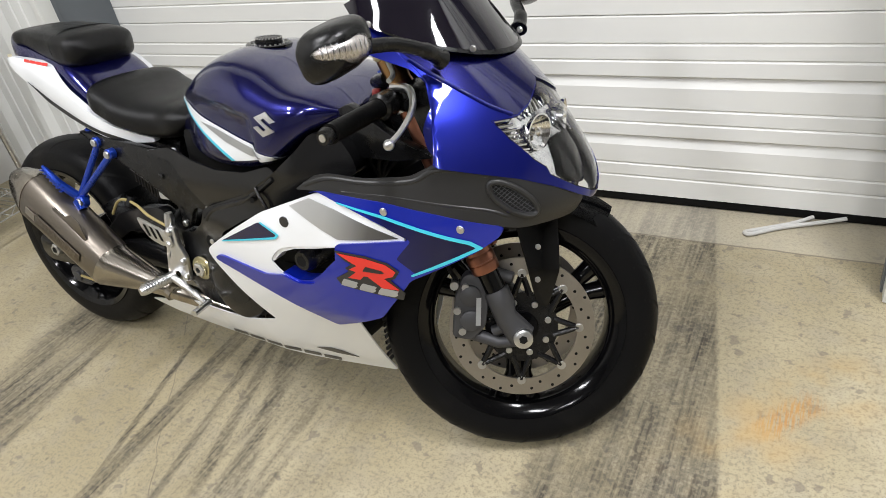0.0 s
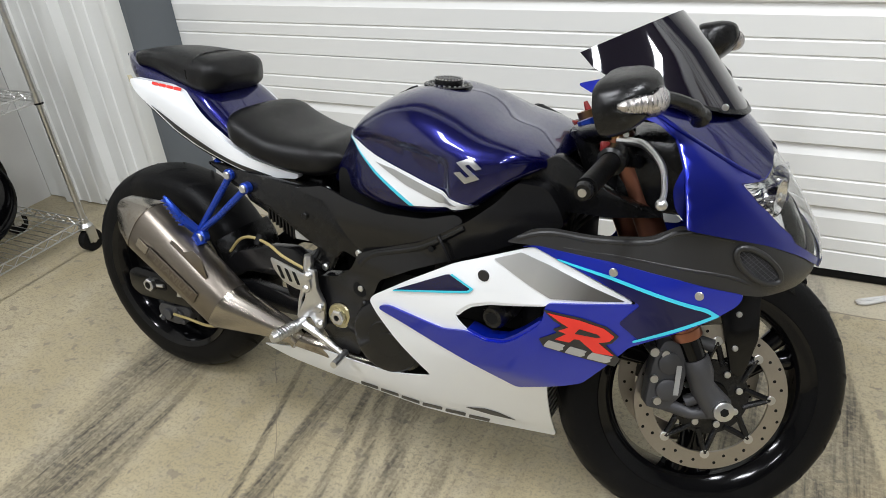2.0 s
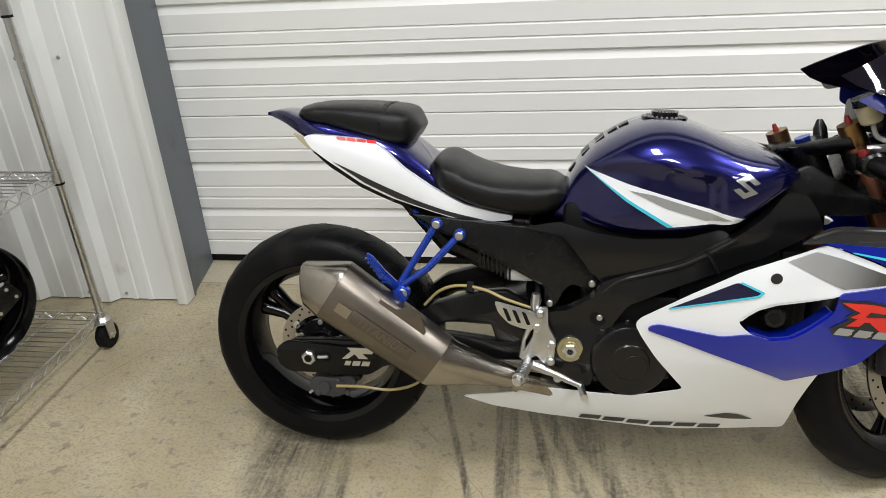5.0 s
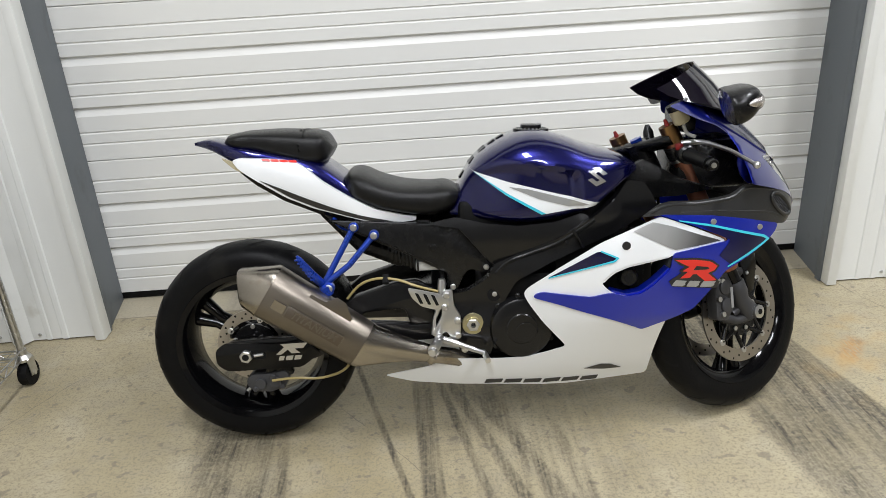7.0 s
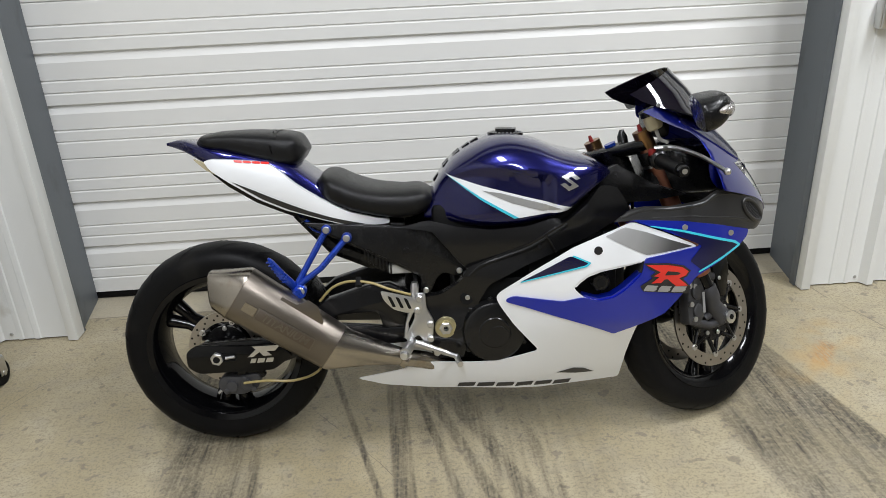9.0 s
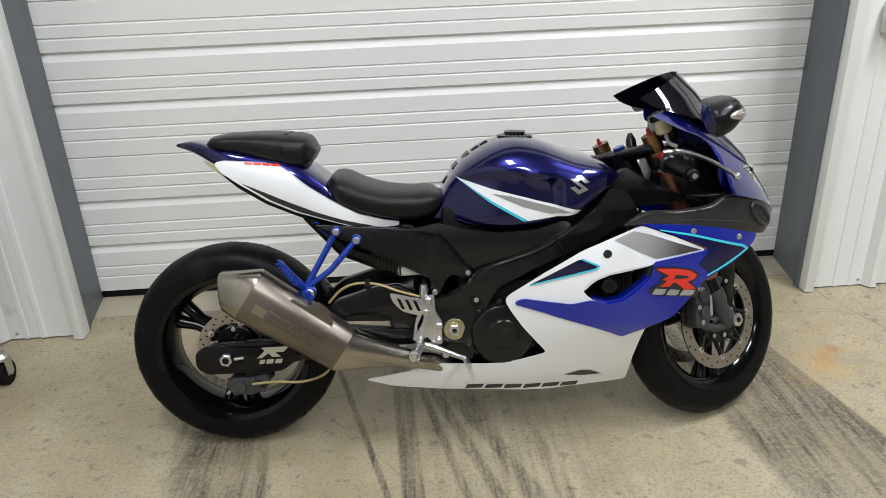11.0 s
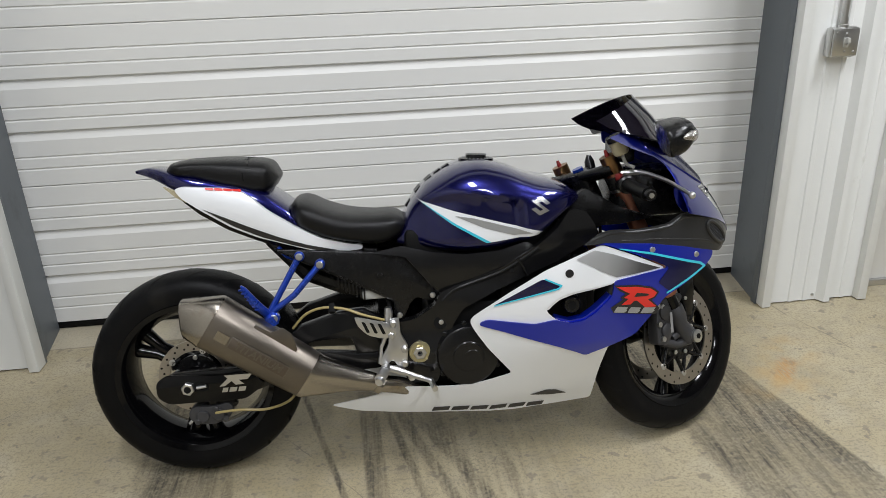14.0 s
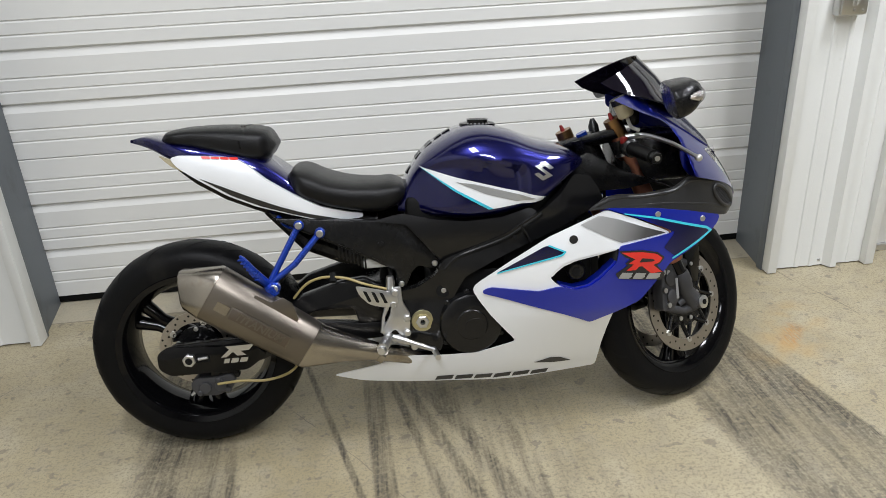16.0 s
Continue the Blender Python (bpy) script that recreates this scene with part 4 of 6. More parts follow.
cap_at = Matrix.Translation((0.207, 0, 0.8905)) @ pose(0, 0, 0, 0, 3, 0)
capo = part("filler_cap", tube([(0, 0, -0.012), (0, 0, 0.0015), (0, 0, 0.0025)], [0.052, 0.052, 0.050], 40), BLACK_GLOSS, tank, "black filler cap with alloy bolts", cap_at)
part("cap_lid", tube([(0, 0, 0.0), (0, 0, 0.012), (0, 0, 0.014)], [0.030, 0.030, 0.027], 32), BLACK_SATIN, capo, "", cap_at)
for k in range(24):
    a = 2 * math.pi * k / 24
    part("cap_bolt", tube([(0.043 * math.cos(a), 0.043 * math.sin(a), 0.002), (0.043 * math.cos(a), 0.043 * math.sin(a), 0.005)], 0.0026, 6), ALU, capo, "", cap_at)
    part("lid_tooth", tube([(0.0285 * math.cos(a), 0.0285 * math.sin(a), 0.013), (0.0285 * math.cos(a), 0.0285 * math.sin(a), 0.0155)], 0.0022, 6), ALU, capo, "", cap_at)
pad = bmesh.new()
for k, (x, n) in enumerate(((0.0, 1), (0.03, 2), (0.062, 2), (0.09, 3), (0.115, 3))):
    for j in range(n):
        y = (j - (n - 1) / 2) * 0.034
        z = _TT(x) - 0.10 * (y / 0.12) ** 2
        bmesh.ops.create_cube(pad, size=1, matrix=Matrix.Translation((x, y, z)) @ pose(0, 0, 0, 0, -52 + k * 6, 0) @ Matrix.Diagonal((0.024, 0.028, 0.006, 1)))
part("tank_pad", pad, BLACK_SATIN, tank, "black rubber tank pad")

# --- seats and tail ---
part("rider_seat", loft(-0.340, -0.010, slut([(-0.340, 0.768), (-0.331, 0.757), (-0.279, 0.722), (-0.171, 0.685), (-0.076, 0.674), (-0.035, 0.690), (-0.010, 0.715)]), slut([(-0.340, 0.776), (-0.325, 0.806), (-0.305, 0.813), (-0.280, 0.808), (-0.242, 0.789), (-0.18, 0.768), (-0.102, 0.758), (-0.03, 0.750), (-0.010, 0.735)]), slut([(-0.340, 0.075), (-0.315, 0.125), (-0.25, 0.145), (-0.18, 0.140), (-0.1, 0.120), (-0.03, 0.105), (-0.010, 0.085)]), 3.0, 4.0, 0.5, 40, 44), LEATHER, BIKE, "black vinyl rider seat")
pseat = part("pillion_seat", loft(-0.664, -0.360, slut([(-0.664, 0.905), (-0.64, 0.897), (-0.573, 0.882), (-0.46, 0.846), (-0.40, 0.836), (-0.374, 0.850), (-0.360, 0.872)]), slut([(-0.664, 0.911), (-0.654, 0.926), (-0.63, 0.933), (-0.567, 0.937), (-0.434, 0.930), (-0.403, 0.926), (-0.374, 0.910), (-0.360, 0.884)]), slut([(-0.664, 0.050), (-0.645, 0.076), (-0.58, 0.090), (-0.48, 0.102), (-0.42, 0.106), (-0.38, 0.092), (-0.360, 0.050)]), 3.2, 4.0, 0.5, 40, 44), LEATHER, BIKE, "black vinyl pillion seat with strap")
st = []
for k in range(25):
    a = math.pi * (-0.12 + 1.24 * k / 24)
    st.append((-0.437 - 0.012 * math.sin(a), 0.1055 * sup(math.cos(a), 3.0), 0.884 + 0.047 * sup(math.sin(a), 3.0)))
sb = bmesh.new()
prev = None
for x, y, z in st:
    r = (sb.verts.new((x - 0.012, y * 1.01, z + 0.001)), sb.verts.new((x + 0.012, y * 1.01, z + 0.001)))
    if prev:
        sb.faces.new((prev[0], prev[1], r[1], r[0]))
    prev = r
bmesh.ops.solidify(sb, geom=sb.faces[:], thickness=0.003)
part("strap", sb, BLACK_SATIN, pseat)

_TLW = slut([(-0.76, 0.012), (-0.70, 0.065), (-0.63, 0.108), (-0.55, 0.116), (-0.45, 0.129), (-0.36, 0.132), (-0.28, 0.126), (-0.2, 0.106), (-0.12, 0.082)])
_TLC = slut([(-0.7, 0.875), (-0.6, 0.85), (-0.5, 0.82), (-0.4, 0.79), (-0.3, 0.735), (-0.12, 0.675)])


def tail_y(x, z):
    d = max(0.0, z - _TLC(x) - 0.012)
    return max(0.01, _TLW(x) - 2.2 * (z - _TLC(x)) ** 2 - 13.0 * d * d + 0.006)


tail = paint("tail_fairing", [(-0.631, 0.866), (-0.610, 0.872), (-0.497, 0.861), (-0.453, 0.850), (-0.424, 0.830), (-0.382, 0.793), (-0.323, 0.752), (-0.248, 0.708), (-0.171, 0.683), (-0.137, 0.676), (-0.139, 0.664), (-0.235, 0.664), (-0.327, 0.693), (-0.419, 0.722), (-0.493, 0.757), (-0.565, 0.804), (-0.614, 0.842)], WHITE, tail_y, -0.012, 0.018, BIKE, 0.010, "white tail fairing", True)
part("tail_core", loft(-0.762, -0.265, slut([(-0.762, 0.905), (-0.70, 0.885), (-0.63, 0.848), (-0.5, 0.775), (-0.4, 0.725), (-0.265, 0.680)]), slut([(-0.762, 0.912), (-0.72, 0.921), (-0.64, 0.908), (-0.5, 0.880), (-0.44, 0.866), (-0.40, 0.850), (-0.36, 0.820), (-0.30, 0.768), (-0.265, 0.735)]), lambda x: _TLW(x) - 0.014, 4.0, 4.0, 0.45, 40, 40), NAVY, BIKE, "dark blue tail section")
paint("tail_edge", [(-0.618, 0.838), (-0.565, 0.800), (-0.493, 0.753), (-0.419, 0.718), (-0.327, 0.689), (-0.245, 0.662), (-0.33, 0.680), (-0.42, 0.710), (-0.5, 0.746), (-0.57, 0.792)], BLACK_GLOSS, tail_y, -0.022, 0.02, BIKE, 0.004, both=True)
paint("black_swoosh", [(-0.560, 0.808), (-0.500, 0.782), (-0.430, 0.750), (-0.360, 0.720), (-0.290, 0.695), (-0.200, 0.668), (-0.235, 0.667), (-0.320, 0.694), (-0.405, 0.722), (-0.480, 0.757)], BLACK_DECAL, tail_y, 0.0066, 0.001, tail, 0.003)
for k in range(4):
    ax = -0.548 + 0.024 * k
    paint("red_mark", [(ax, 0.8665 - 0.0026 * k), (ax + 0.0225, 0.8640 - 0.0026 * k), (ax + 0.0245, 0.8580 - 0.0026 * k), (ax + 0.002, 0.8605 - 0.0026 * k)], RED, tail_y, 0.0066, 0.001, tail, 0.003)
paint("tail_light", [(-0.665, 0.872), (-0.632, 0.862), (-0.60, 0.828), (-0.628, 0.842)], RESERVOIR, tail_y, -0.012, 0.012, BIKE, 0.003, "clear tail light", True)
part("undertail", loft(-0.58, -0.10, slut([(-0.58, 0.80), (-0.5, 0.735), (-0.35, 0.655), (-0.10, 0.60)]), slut([(-0.58, 0.81), (-0.5, 0.765), (-0.35, 0.71), (-0.10, 0.67)]), lambda x: 0.06, 3, 3, 0.5, 16, 24), BLACK_SATIN, BIKE)

# --- frame and engine ---
def flat(v):
    return lambda x, z: v


SUBF = [(-0.385, 0.688), (-0.13, 0.662), (-0.03, 0.655), (0.055, 0.545), (0.068, 0.528), (0.062, 0.510), (0.04, 0.508), (0.005, 0.522), (-0.015, 0.505), (-0.035, 0.462), (-0.052, 0.458), (-0.062, 0.475), (-0.06, 0.512), (-0.177, 0.578), (-0.30, 0.640)]
sub = part("subframe", prism(rounded(SUBF, 0.01), -0.118, -0.138, 0.004), BLACK_SATIN, BIKE, "satin black subframe plate")
part("subframe", prism(rounded(SUBF, 0.01), 0.118, 0.138, 0.004), BLACK_SATIN, BIKE)
for x, z in ((0.05, 0.525), (-0.047, 0.473), (-0.095, 0.592), (-0.025, 0.664)):
    part("bolt", bolt((x, -0.138, z), 0.0085, 0.006), ALU if z != 0.592 else BLACK_SATIN, sub)
for k in range(8):
    part("fin", box((-0.215 + 0.010 * k, -0.128, 0.560 - 0.0055 * k), (-0.210 + 0.010 * k, -0.118, 0.604 - 0.0055 * k), 0.001), BLACK_SATIN, sub)
part("plate_edge", tube(smooth_path([(-0.02, -0.140, 0.642), (0.02, -0.140, 0.592), (0.052, -0.140, 0.548)]), 0.0022, 6), CAST, sub)
part("side_cover", shell(rounded([(-0.11, 0.662), (-0.03, 0.676), (0.05, 0.655), (0.14, 0.644), (0.24, 0.650), (0.315, 0.672), (0.335, 0.660), (0.24, 0.602), (0.107, 0.556), (0.072, 0.536), (0.058, 0.548), (-0.02, 0.645)], 0.01), lambda x, z: 0.146 + 0.012 * math.sin(clamp((z - 0.54) / 0.14) * math.pi) + 0.03 * clamp(x / 0.3), 0, 0.006, -1, 0.0125), BLACK_FRAME, BIKE, "black plastic side cover")
SPAR = [(0.515, 0.705), (0.49, 0.742), (0.44, 0.752), (0.405, 0.712), (0.35, 0.668), (0.24, 0.604), (0.11, 0.556), (0.07, 0.540), (0.05, 0.500), (-0.005, 0.462), (-0.058, 0.455), (-0.058, 0.33), (-0.03, 0.270), (0.05, 0.270), (0.075, 0.36), (0.10, 0.44), (0.13, 0.492), (0.23, 0.545), (0.374, 0.603), (0.46, 0.640), (0.53, 0.67)]


def spar_y(x, z):
    return 0.150 + 0.045 * clamp(x / 0.25) - 0.05 * clamp((x - 0.40) / 0.12) + 0.006 * math.sin(40 * z)


frame_part = part("frame", shell(rounded(SPAR, 0.012), spar_y, -0.03, 0.036), BLACK_FRAME, BIKE, "gloss black twin spar frame")
part("frame", shell(rounded(SPAR, 0.012), spar_y, -0.03, 0.036, 1), BLACK_FRAME, BIKE)
part("weld_bead", tube([(0.285, -0.203, 0.628), (0.300, -0.206, 0.605), (0.312, -0.204, 0.578)], 0.004, 6), BLACK_SATIN, frame_part)
part("weld_bead", tube([(0.070, -0.168, 0.538), (0.082, -0.170, 0.505), (0.098, -0.170, 0.478)], 0.004, 6), BLACK_SATIN, frame_part)
part("frame_ridge", tube(smooth_path([(x, -spar_y(x, z) - 0.003, z) for x, z in ((0.345, 0.655), (0.25, 0.596), (0.17, 0.566), (0.11, 0.545), (0.075, 0.515))]), 0.007, 10), BLACK_FRAME, frame_part)
part("frame_hole", disc((0.066, -0.164, 0.450), 0.019, 0.002, 24), SEAL, frame_part)
part("bolt", bolt((0.068, -0.166, 0.452), 0.007, 0.003), ALU, frame_part)
part("frame_hole", disc((0.268, -0.200, 0.596), 0.006, 0.002, 12), SEAL, frame_part)
rg = lathe([(0.012, 0.0), (0.030, 0.0), (0.032, -0.004), (0.030, -0.008), (0.022, -0.009), (0.021, -0.013), (0.012, -0.013)], 36)
ringo = part("pivot_ring", rg, BRASS, frame_part, "gold and silver swingarm pivot nut", Matrix.Translation((0.003, -0.158, 0.367)))
part("pivot_nut", lathe([(0.008, -0.004), (0.019, -0.004), (0.019, -0.018), (0.016, -0.020), (0.008, -0.020)], 6), ALU, frame_part, "", Matrix.Translation((0.003, -0.158, 0.367)))
part("airbox", box((-0.02, -0.115, 0.54), (0.44, 0.115, 0.715), 0.02), DARK, BIKE)
eng = part("engine", box((0.03, -0.14, 0.26), (0.40, 0.16, 0.50), 0.02), DARK, BIKE, "black engine block")
part("cylinder_block", box((0.24, -0.15, 0.42), (0.52, 0.15, 0.62), 0.02), DARK, eng)
part("oil_pan", box((0.05, -0.09, 0.17), (0.40, 0.09, 0.27), 0.02), DARK, eng)
cc = part("clutch_cover", lathe([(0.0, 0.0), (0.092, 0.0), (0.095, -0.012), (0.086, -0.030), (0.080, -0.033), (0.045, -0.035), (0.042, -0.038), (0.0, -0.038)], 48, closed=False), BLACK_FRAME, eng, "black clutch cover", Matrix.Translation((0.140, -0.150, 0.350)))
for k in range(9):
    a = radians(15 + 40 * k)
    part("bolt", bolt((0.140 + 0.092 * math.cos(a), -0.160, 0.350 + 0.092 * math.sin(a)), 0.008, 0.010), BLACK_SATIN, cc)
part("cover_boss", disc((0.150, -0.186, 0.340), 0.03, 0.004, 24), BLACK_FRAME, cc)
part("crash_slider", tube([(0.435, -0.15, 0.498), (0.425, -0.235, 0.497), (0.424, -0.247, 0.497)], [0.026, 0.026, 0.020], 24), BLACK_SATIN, BIKE, "black round frame slider")
part("slider_bore", disc((0.4238, -0.2472, 0.497), 0.012, 0.001, 16), SEAL, BIKE)
part("radiator", box((0.45, -0.16, 0.28), (0.49, 0.16, 0.62), 0.006), DARK, BIKE)
for k in range(16):
    part("radiator_fin", box((0.490, -0.09, 0.17 + 0.016 * k), (0.495, 0.09, 0.178 + 0.016 * k), 0), CAST, BIKE)

# --- airbox gap, head tube, clamps ---
part("head_tube", tube([HEAD + UP * 0.0, HEAD - UP * 0.16], 0.035, 20), BLACK_SATIN, BIKE)
part("inner_panel", prism(rounded([(0.42, 0.76), (0.50, 0.80), (0.60, 0.74), (0.70, 0.705), (0.60, 0.69), (0.50, 0.69), (0.44, 0.70)], 0.01), -0.10, -0.125, 0.003), BLACK_SATIN, BIKE)


def steer(name, bm, mt, parent=None, label=""):
    return part(name, bm, mt, parent or BIKE, label, S)


def on_fork(d, y, fwd=0.030):
    """A point along the fork leg, d below the head."""
    f = Vector((math.cos(RAKE), 0, math.sin(RAKE)))
    return HEAD - UP * d + f * fwd + Vector((0, y, 0))


fork = None
for side in (-1, 1):
    y = side * 0.105
    leg = steer("fork_leg", tube([on_fork(0.03, y), on_fork(0.39, y), on_fork(0.391, y), on_fork(0.41, y)], [0.0265, 0.0265, 0.0285, 0.0285], 28), BRONZE, label="bronze upside-down fork leg")
    fork = fork or leg
    steer("fork_cap", tube([on_fork(-0.022, y), on_fork(0.03, y)], 0.025, 24), GOLD, leg, "gold fork cap")
    steer("adjuster", tube([on_fork(-0.04, y), on_fork(-0.030, y), on_fork(-0.022, y)], [0.004, 0.006, 0.007], 12), DARK_RED, leg)
    steer("fork_slider", tube([on_fork(0.385, y), on_fork(0.52, y)], 0.0225, 24), BLACK_GLOSS, leg, "gloss black lower tube")
    steer("fork_collar", tube([on_fork(0.402, y), on_fork(0.406, y), on_fork(0.419, y), on_fork(0.420, y), on_fork(0.423, y), on_fork(0.424, y), on_fork(0.440, y), on_fork(0.443, y)], [0.0285, 0.0300, 0.0300, 0.0285, 0.0285, 0.0300, 0.0300, 0.0285], 24), BRONZE, leg, "copper fork collar")
    steer("fork_foot", tube([on_fork(0.487, y), on_fork(0.491, y), on_fork(0.522, y), on_fork(0.550, y, 0.026), FA + Vector((0, y, -0.005))], [0.025, 0.0275, 0.0275, 0.024, 0.030], 24), CAST, leg, "grey cast fork foot")
    steer("axle_nut", tube([FA + Vector((0, y, 0)), FA + Vector((0, y + side * 0.034, 0)), FA + Vector((0, y + side * 0.036, 0))], [0.020, 0.020, 0.016], 20), ALU, leg, "silver axle nut")
    steer("axle_bore", tube([FA + Vector((0, y + side * 0.0362, 0)), FA + Vector((0, y + side * 0.037, 0))], 0.009, 6), SEAL, leg)
    steer("silver_band", tube([on_fork(0.062, y), on_fork(0.085, y)], 0.031, 24), ALU, leg)
for d, nm in ((0.022, "top_clamp"), (0.165, "lower_clamp")):
    bm = bmesh.new()
    tube([on_fork(d, -0.105), on_fork(d, -0.06, 0.0), on_fork(d, 0.06, 0.0), on_fork(d, 0.105)], [0.036, 0.034, 0.034, 0.036], 20, bm)
    bmesh.ops.scale(bm, vec=(1, 1, 0.55), verts=bm.verts, space=Matrix.Translation(-on_fork(d, 0)))
    cl = steer(nm, bm, BLACK_SATIN)
    if nm == "top_clamp":
        steer("stem_nut", tube([HEAD + UP * -0.02, HEAD + UP * 0.012], 0.018, 6), BLUE_ANO, cl, "blue stem nut")
        steer("key_barrel", tube([HEAD + Vector((0.05, 0.0, -0.01)), HEAD + Vector((0.046, 0, 0.03)), HEAD + Vector((0.045, 0, 0.05))], [0.016, 0.015, 0.006], 14), BLACK_SATIN, cl)
for side in (-1, 1):
    a = on_fork(0.055, side * 0.10)
    b = HEAD + Vector((-0.056, side * 0.312, -0.035 + (0.061 * side)))
    bar = steer("handlebar", tube([a, a.lerp(b, 0.3), b], 0.0115, 12), BLACK_SATIN)
    steer("bar_clamp", tube([on_fork(0.038, side * 0.105), on_fork(0.074, side * 0.105)], 0.035, 20), BLACK_SATIN, bar)
    g0 = a.lerp(b, 0.40)
    rr = [0.0175 + (0.0008 if k % 2 else 0) for k in range(24)]
    steer("grip", tube([g0.lerp(b, k / 23) for k in range(24)], rr, 18), RUBBER, bar, "ribbed black rubber grip")
    steer("bar_end", tube([b, b + (b - a).normalized() * 0.012, b + (b - a).normalized() * 0.022], [0.014, 0.016, 0.013], 18), BLACK_SATIN, bar)
    steer("bar_end_bolt", tube([b + (b - a).normalized() * 0.022, b + (b - a).normalized() * 0.024], 0.007, 10), ALU, bar)
    sw = a.lerp(b, 0.28)
    steer("switch_housing", tube([a.lerp(b, 0.2), a.lerp(b, 0.24), a.lerp(b, 0.38), a.lerp(b, 0.40)], [0.018, 0.026, 0.026, 0.020], 16), BLACK_SATIN, bar)
    steer("kill_switch", box(sw + Vector((-0.026, -0.009, 0.010)), sw + Vector((-0.010, 0.009, 0.029)), 0.004), DARK_RED, bar, "red switch")
    lv = smooth_path([HEAD + UP * (0.026 if side < 0 else -0.05) + Vector(q) for q in ((0.040, side * 0.140, -0.022 + 0.027 * side), (0.075, side * 0.180, -0.018 + 0.034 * side), (0.088, side * 0.250, -0.034 + 0.048 * side), (0.076, side * 0.315, -0.054 + 0.060 * side), (0.059, side * 0.362, -0.066 + 0.069 * side))])
    n = len(lv)
    steer("lever", tube(lv, [0.009 - 0.004 * min(1, i / n * 1.4) for i in range(n)], 10), ALU, bar, "silver lever with ball end")
    bl = bmesh.new()
    bmesh.ops.create_uvsphere(bl, u_segments=14, v_segments=10, radius=0.0095, matrix=Matrix.Translation(lv[-1]))
    steer("lever_ball", bl, ALU, bar)
    steer("master_cylinder", tube([sw + Vector((0.02, side * -0.05, -0.004)), sw + Vector((0.045, side * 0.0, -0.004))], 0.013, 12), BLACK_SATIN, bar)
rv = HEAD + Vector((0.010, -0.160, 0.056))
res = steer("brake_reservoir", tube([rv - UP * 0.03, rv - UP * 0.026, rv + UP * 0.012], [0.018, 0.022, 0.024], 20), RESERVOIR, label="yellowed brake fluid reservoir")
steer("reservoir_cap", tube([rv + UP * 0.012, rv + UP * 0.028], 0.0265, 20), BLACK_SATIN, res)
steer("reservoir_hose", tube(smooth_path([rv - UP * 0.03, rv - UP * 0.06, rv - UP * 0.075 + Vector((-0.01, -0.03, 0))]), 0.005, 8), GREY_PLASTIC, res)
for k in range(4):
    steer("cable", tube(smooth_path([HEAD + Vector((0.06, -0.09 + 0.02 * k, 0.01)), HEAD + Vector((0.10, -0.06, -0.08 - 0.01 * k)), HEAD + Vector((0.03 - 0.02 * k, -0.03, -0.16)), HEAD + Vector((-0.02, 0.0, -0.22))]), 0.0045, 8), SEAL)


# --- wheels ---
def tyre_profile(r, w, rim):
    out = []
    for k in range(25):
        a = math.pi * k / 24
        y = -w * math.cos(a)
        rr = rim + (r - rim) * (math.sin(a) ** 0.62 if 0 < k < 24 else 0)
        out.append((rr, y * (0.80 + 0.20 * math.sin(a) ** 0.8)))
    out += [(rim - 0.004, w * 0.72), (rim - 0.004, -w * 0.72)]
    return out


def wheel(name, c, r, w, rim, spokes, m, label):
    pm = m @ Matrix.Translation(c)
    root = part(name, lathe([(rim + 0.006, -w * 0.86), (rim + 0.008, -w * 0.80), (rim - 0.004, -w * 0.76), (rim - 0.012, -w * 0.55), (rim - 0.020, -w * 0.30), (rim - 0.022, 0), (rim - 0.020, w * 0.30), (rim - 0.012, w * 0.55), (rim - 0.004, w * 0.76), (rim + 0.008, w * 0.80), (rim + 0.006, w * 0.86), (rim - 0.010, w * 0.80), (rim - 0.028, w * 0.5), (rim - 0.032, 0), (rim - 0.028, -w * 0.5), (rim - 0.010, -w * 0.80)], 96), BLACK_GLOSS, BIKE, label, pm)
    part("tyre", lathe(tyre_profile(r, w, rim), 112), RUBBER, root, "worn black tyre", pm)
    part("hub", tube([(0, -0.07, 0), (0, -0.05, 0), (0, 0.05, 0), (0, 0.07, 0)], [0.034, 0.045, 0.045, 0.034], 32), BLACK_GLOSS, root, "", pm)
    for k in range(spokes):
        for da in (-0.10, 0.10):
            a = 2 * math.pi * k / spokes + 0.5
            p0 = Vector((0.035 * math.cos(a + da * 2.5), 0, 0.035 * math.sin(a + da * 2.5)))
            p1 = Vector((0.6 * rim * math.cos(a + da * 0.9), 0, 0.6 * rim * math.sin(a + da * 0.9)))
            p2 = Vector(((rim - 0.024) * math.cos(a + da * 1.5), 0, (rim - 0.024) * math.sin(a + da * 1.5)))
            part("spoke", tube([p0, p1, p2], [0.024, 0.017, 0.022], 14), BLACK_GLOSS, root, "", pm)
    a = -1.9
    part("valve", tube([(math.cos(a) * (rim - 0.03), 0, math.sin(a) * (rim - 0.03)), (math.cos(a) * (rim - 0.065), -0.006, math.sin(a) * (rim - 0.065))], [0.006, 0.004], 8), SEAL, root, "", pm)
    return root, pm


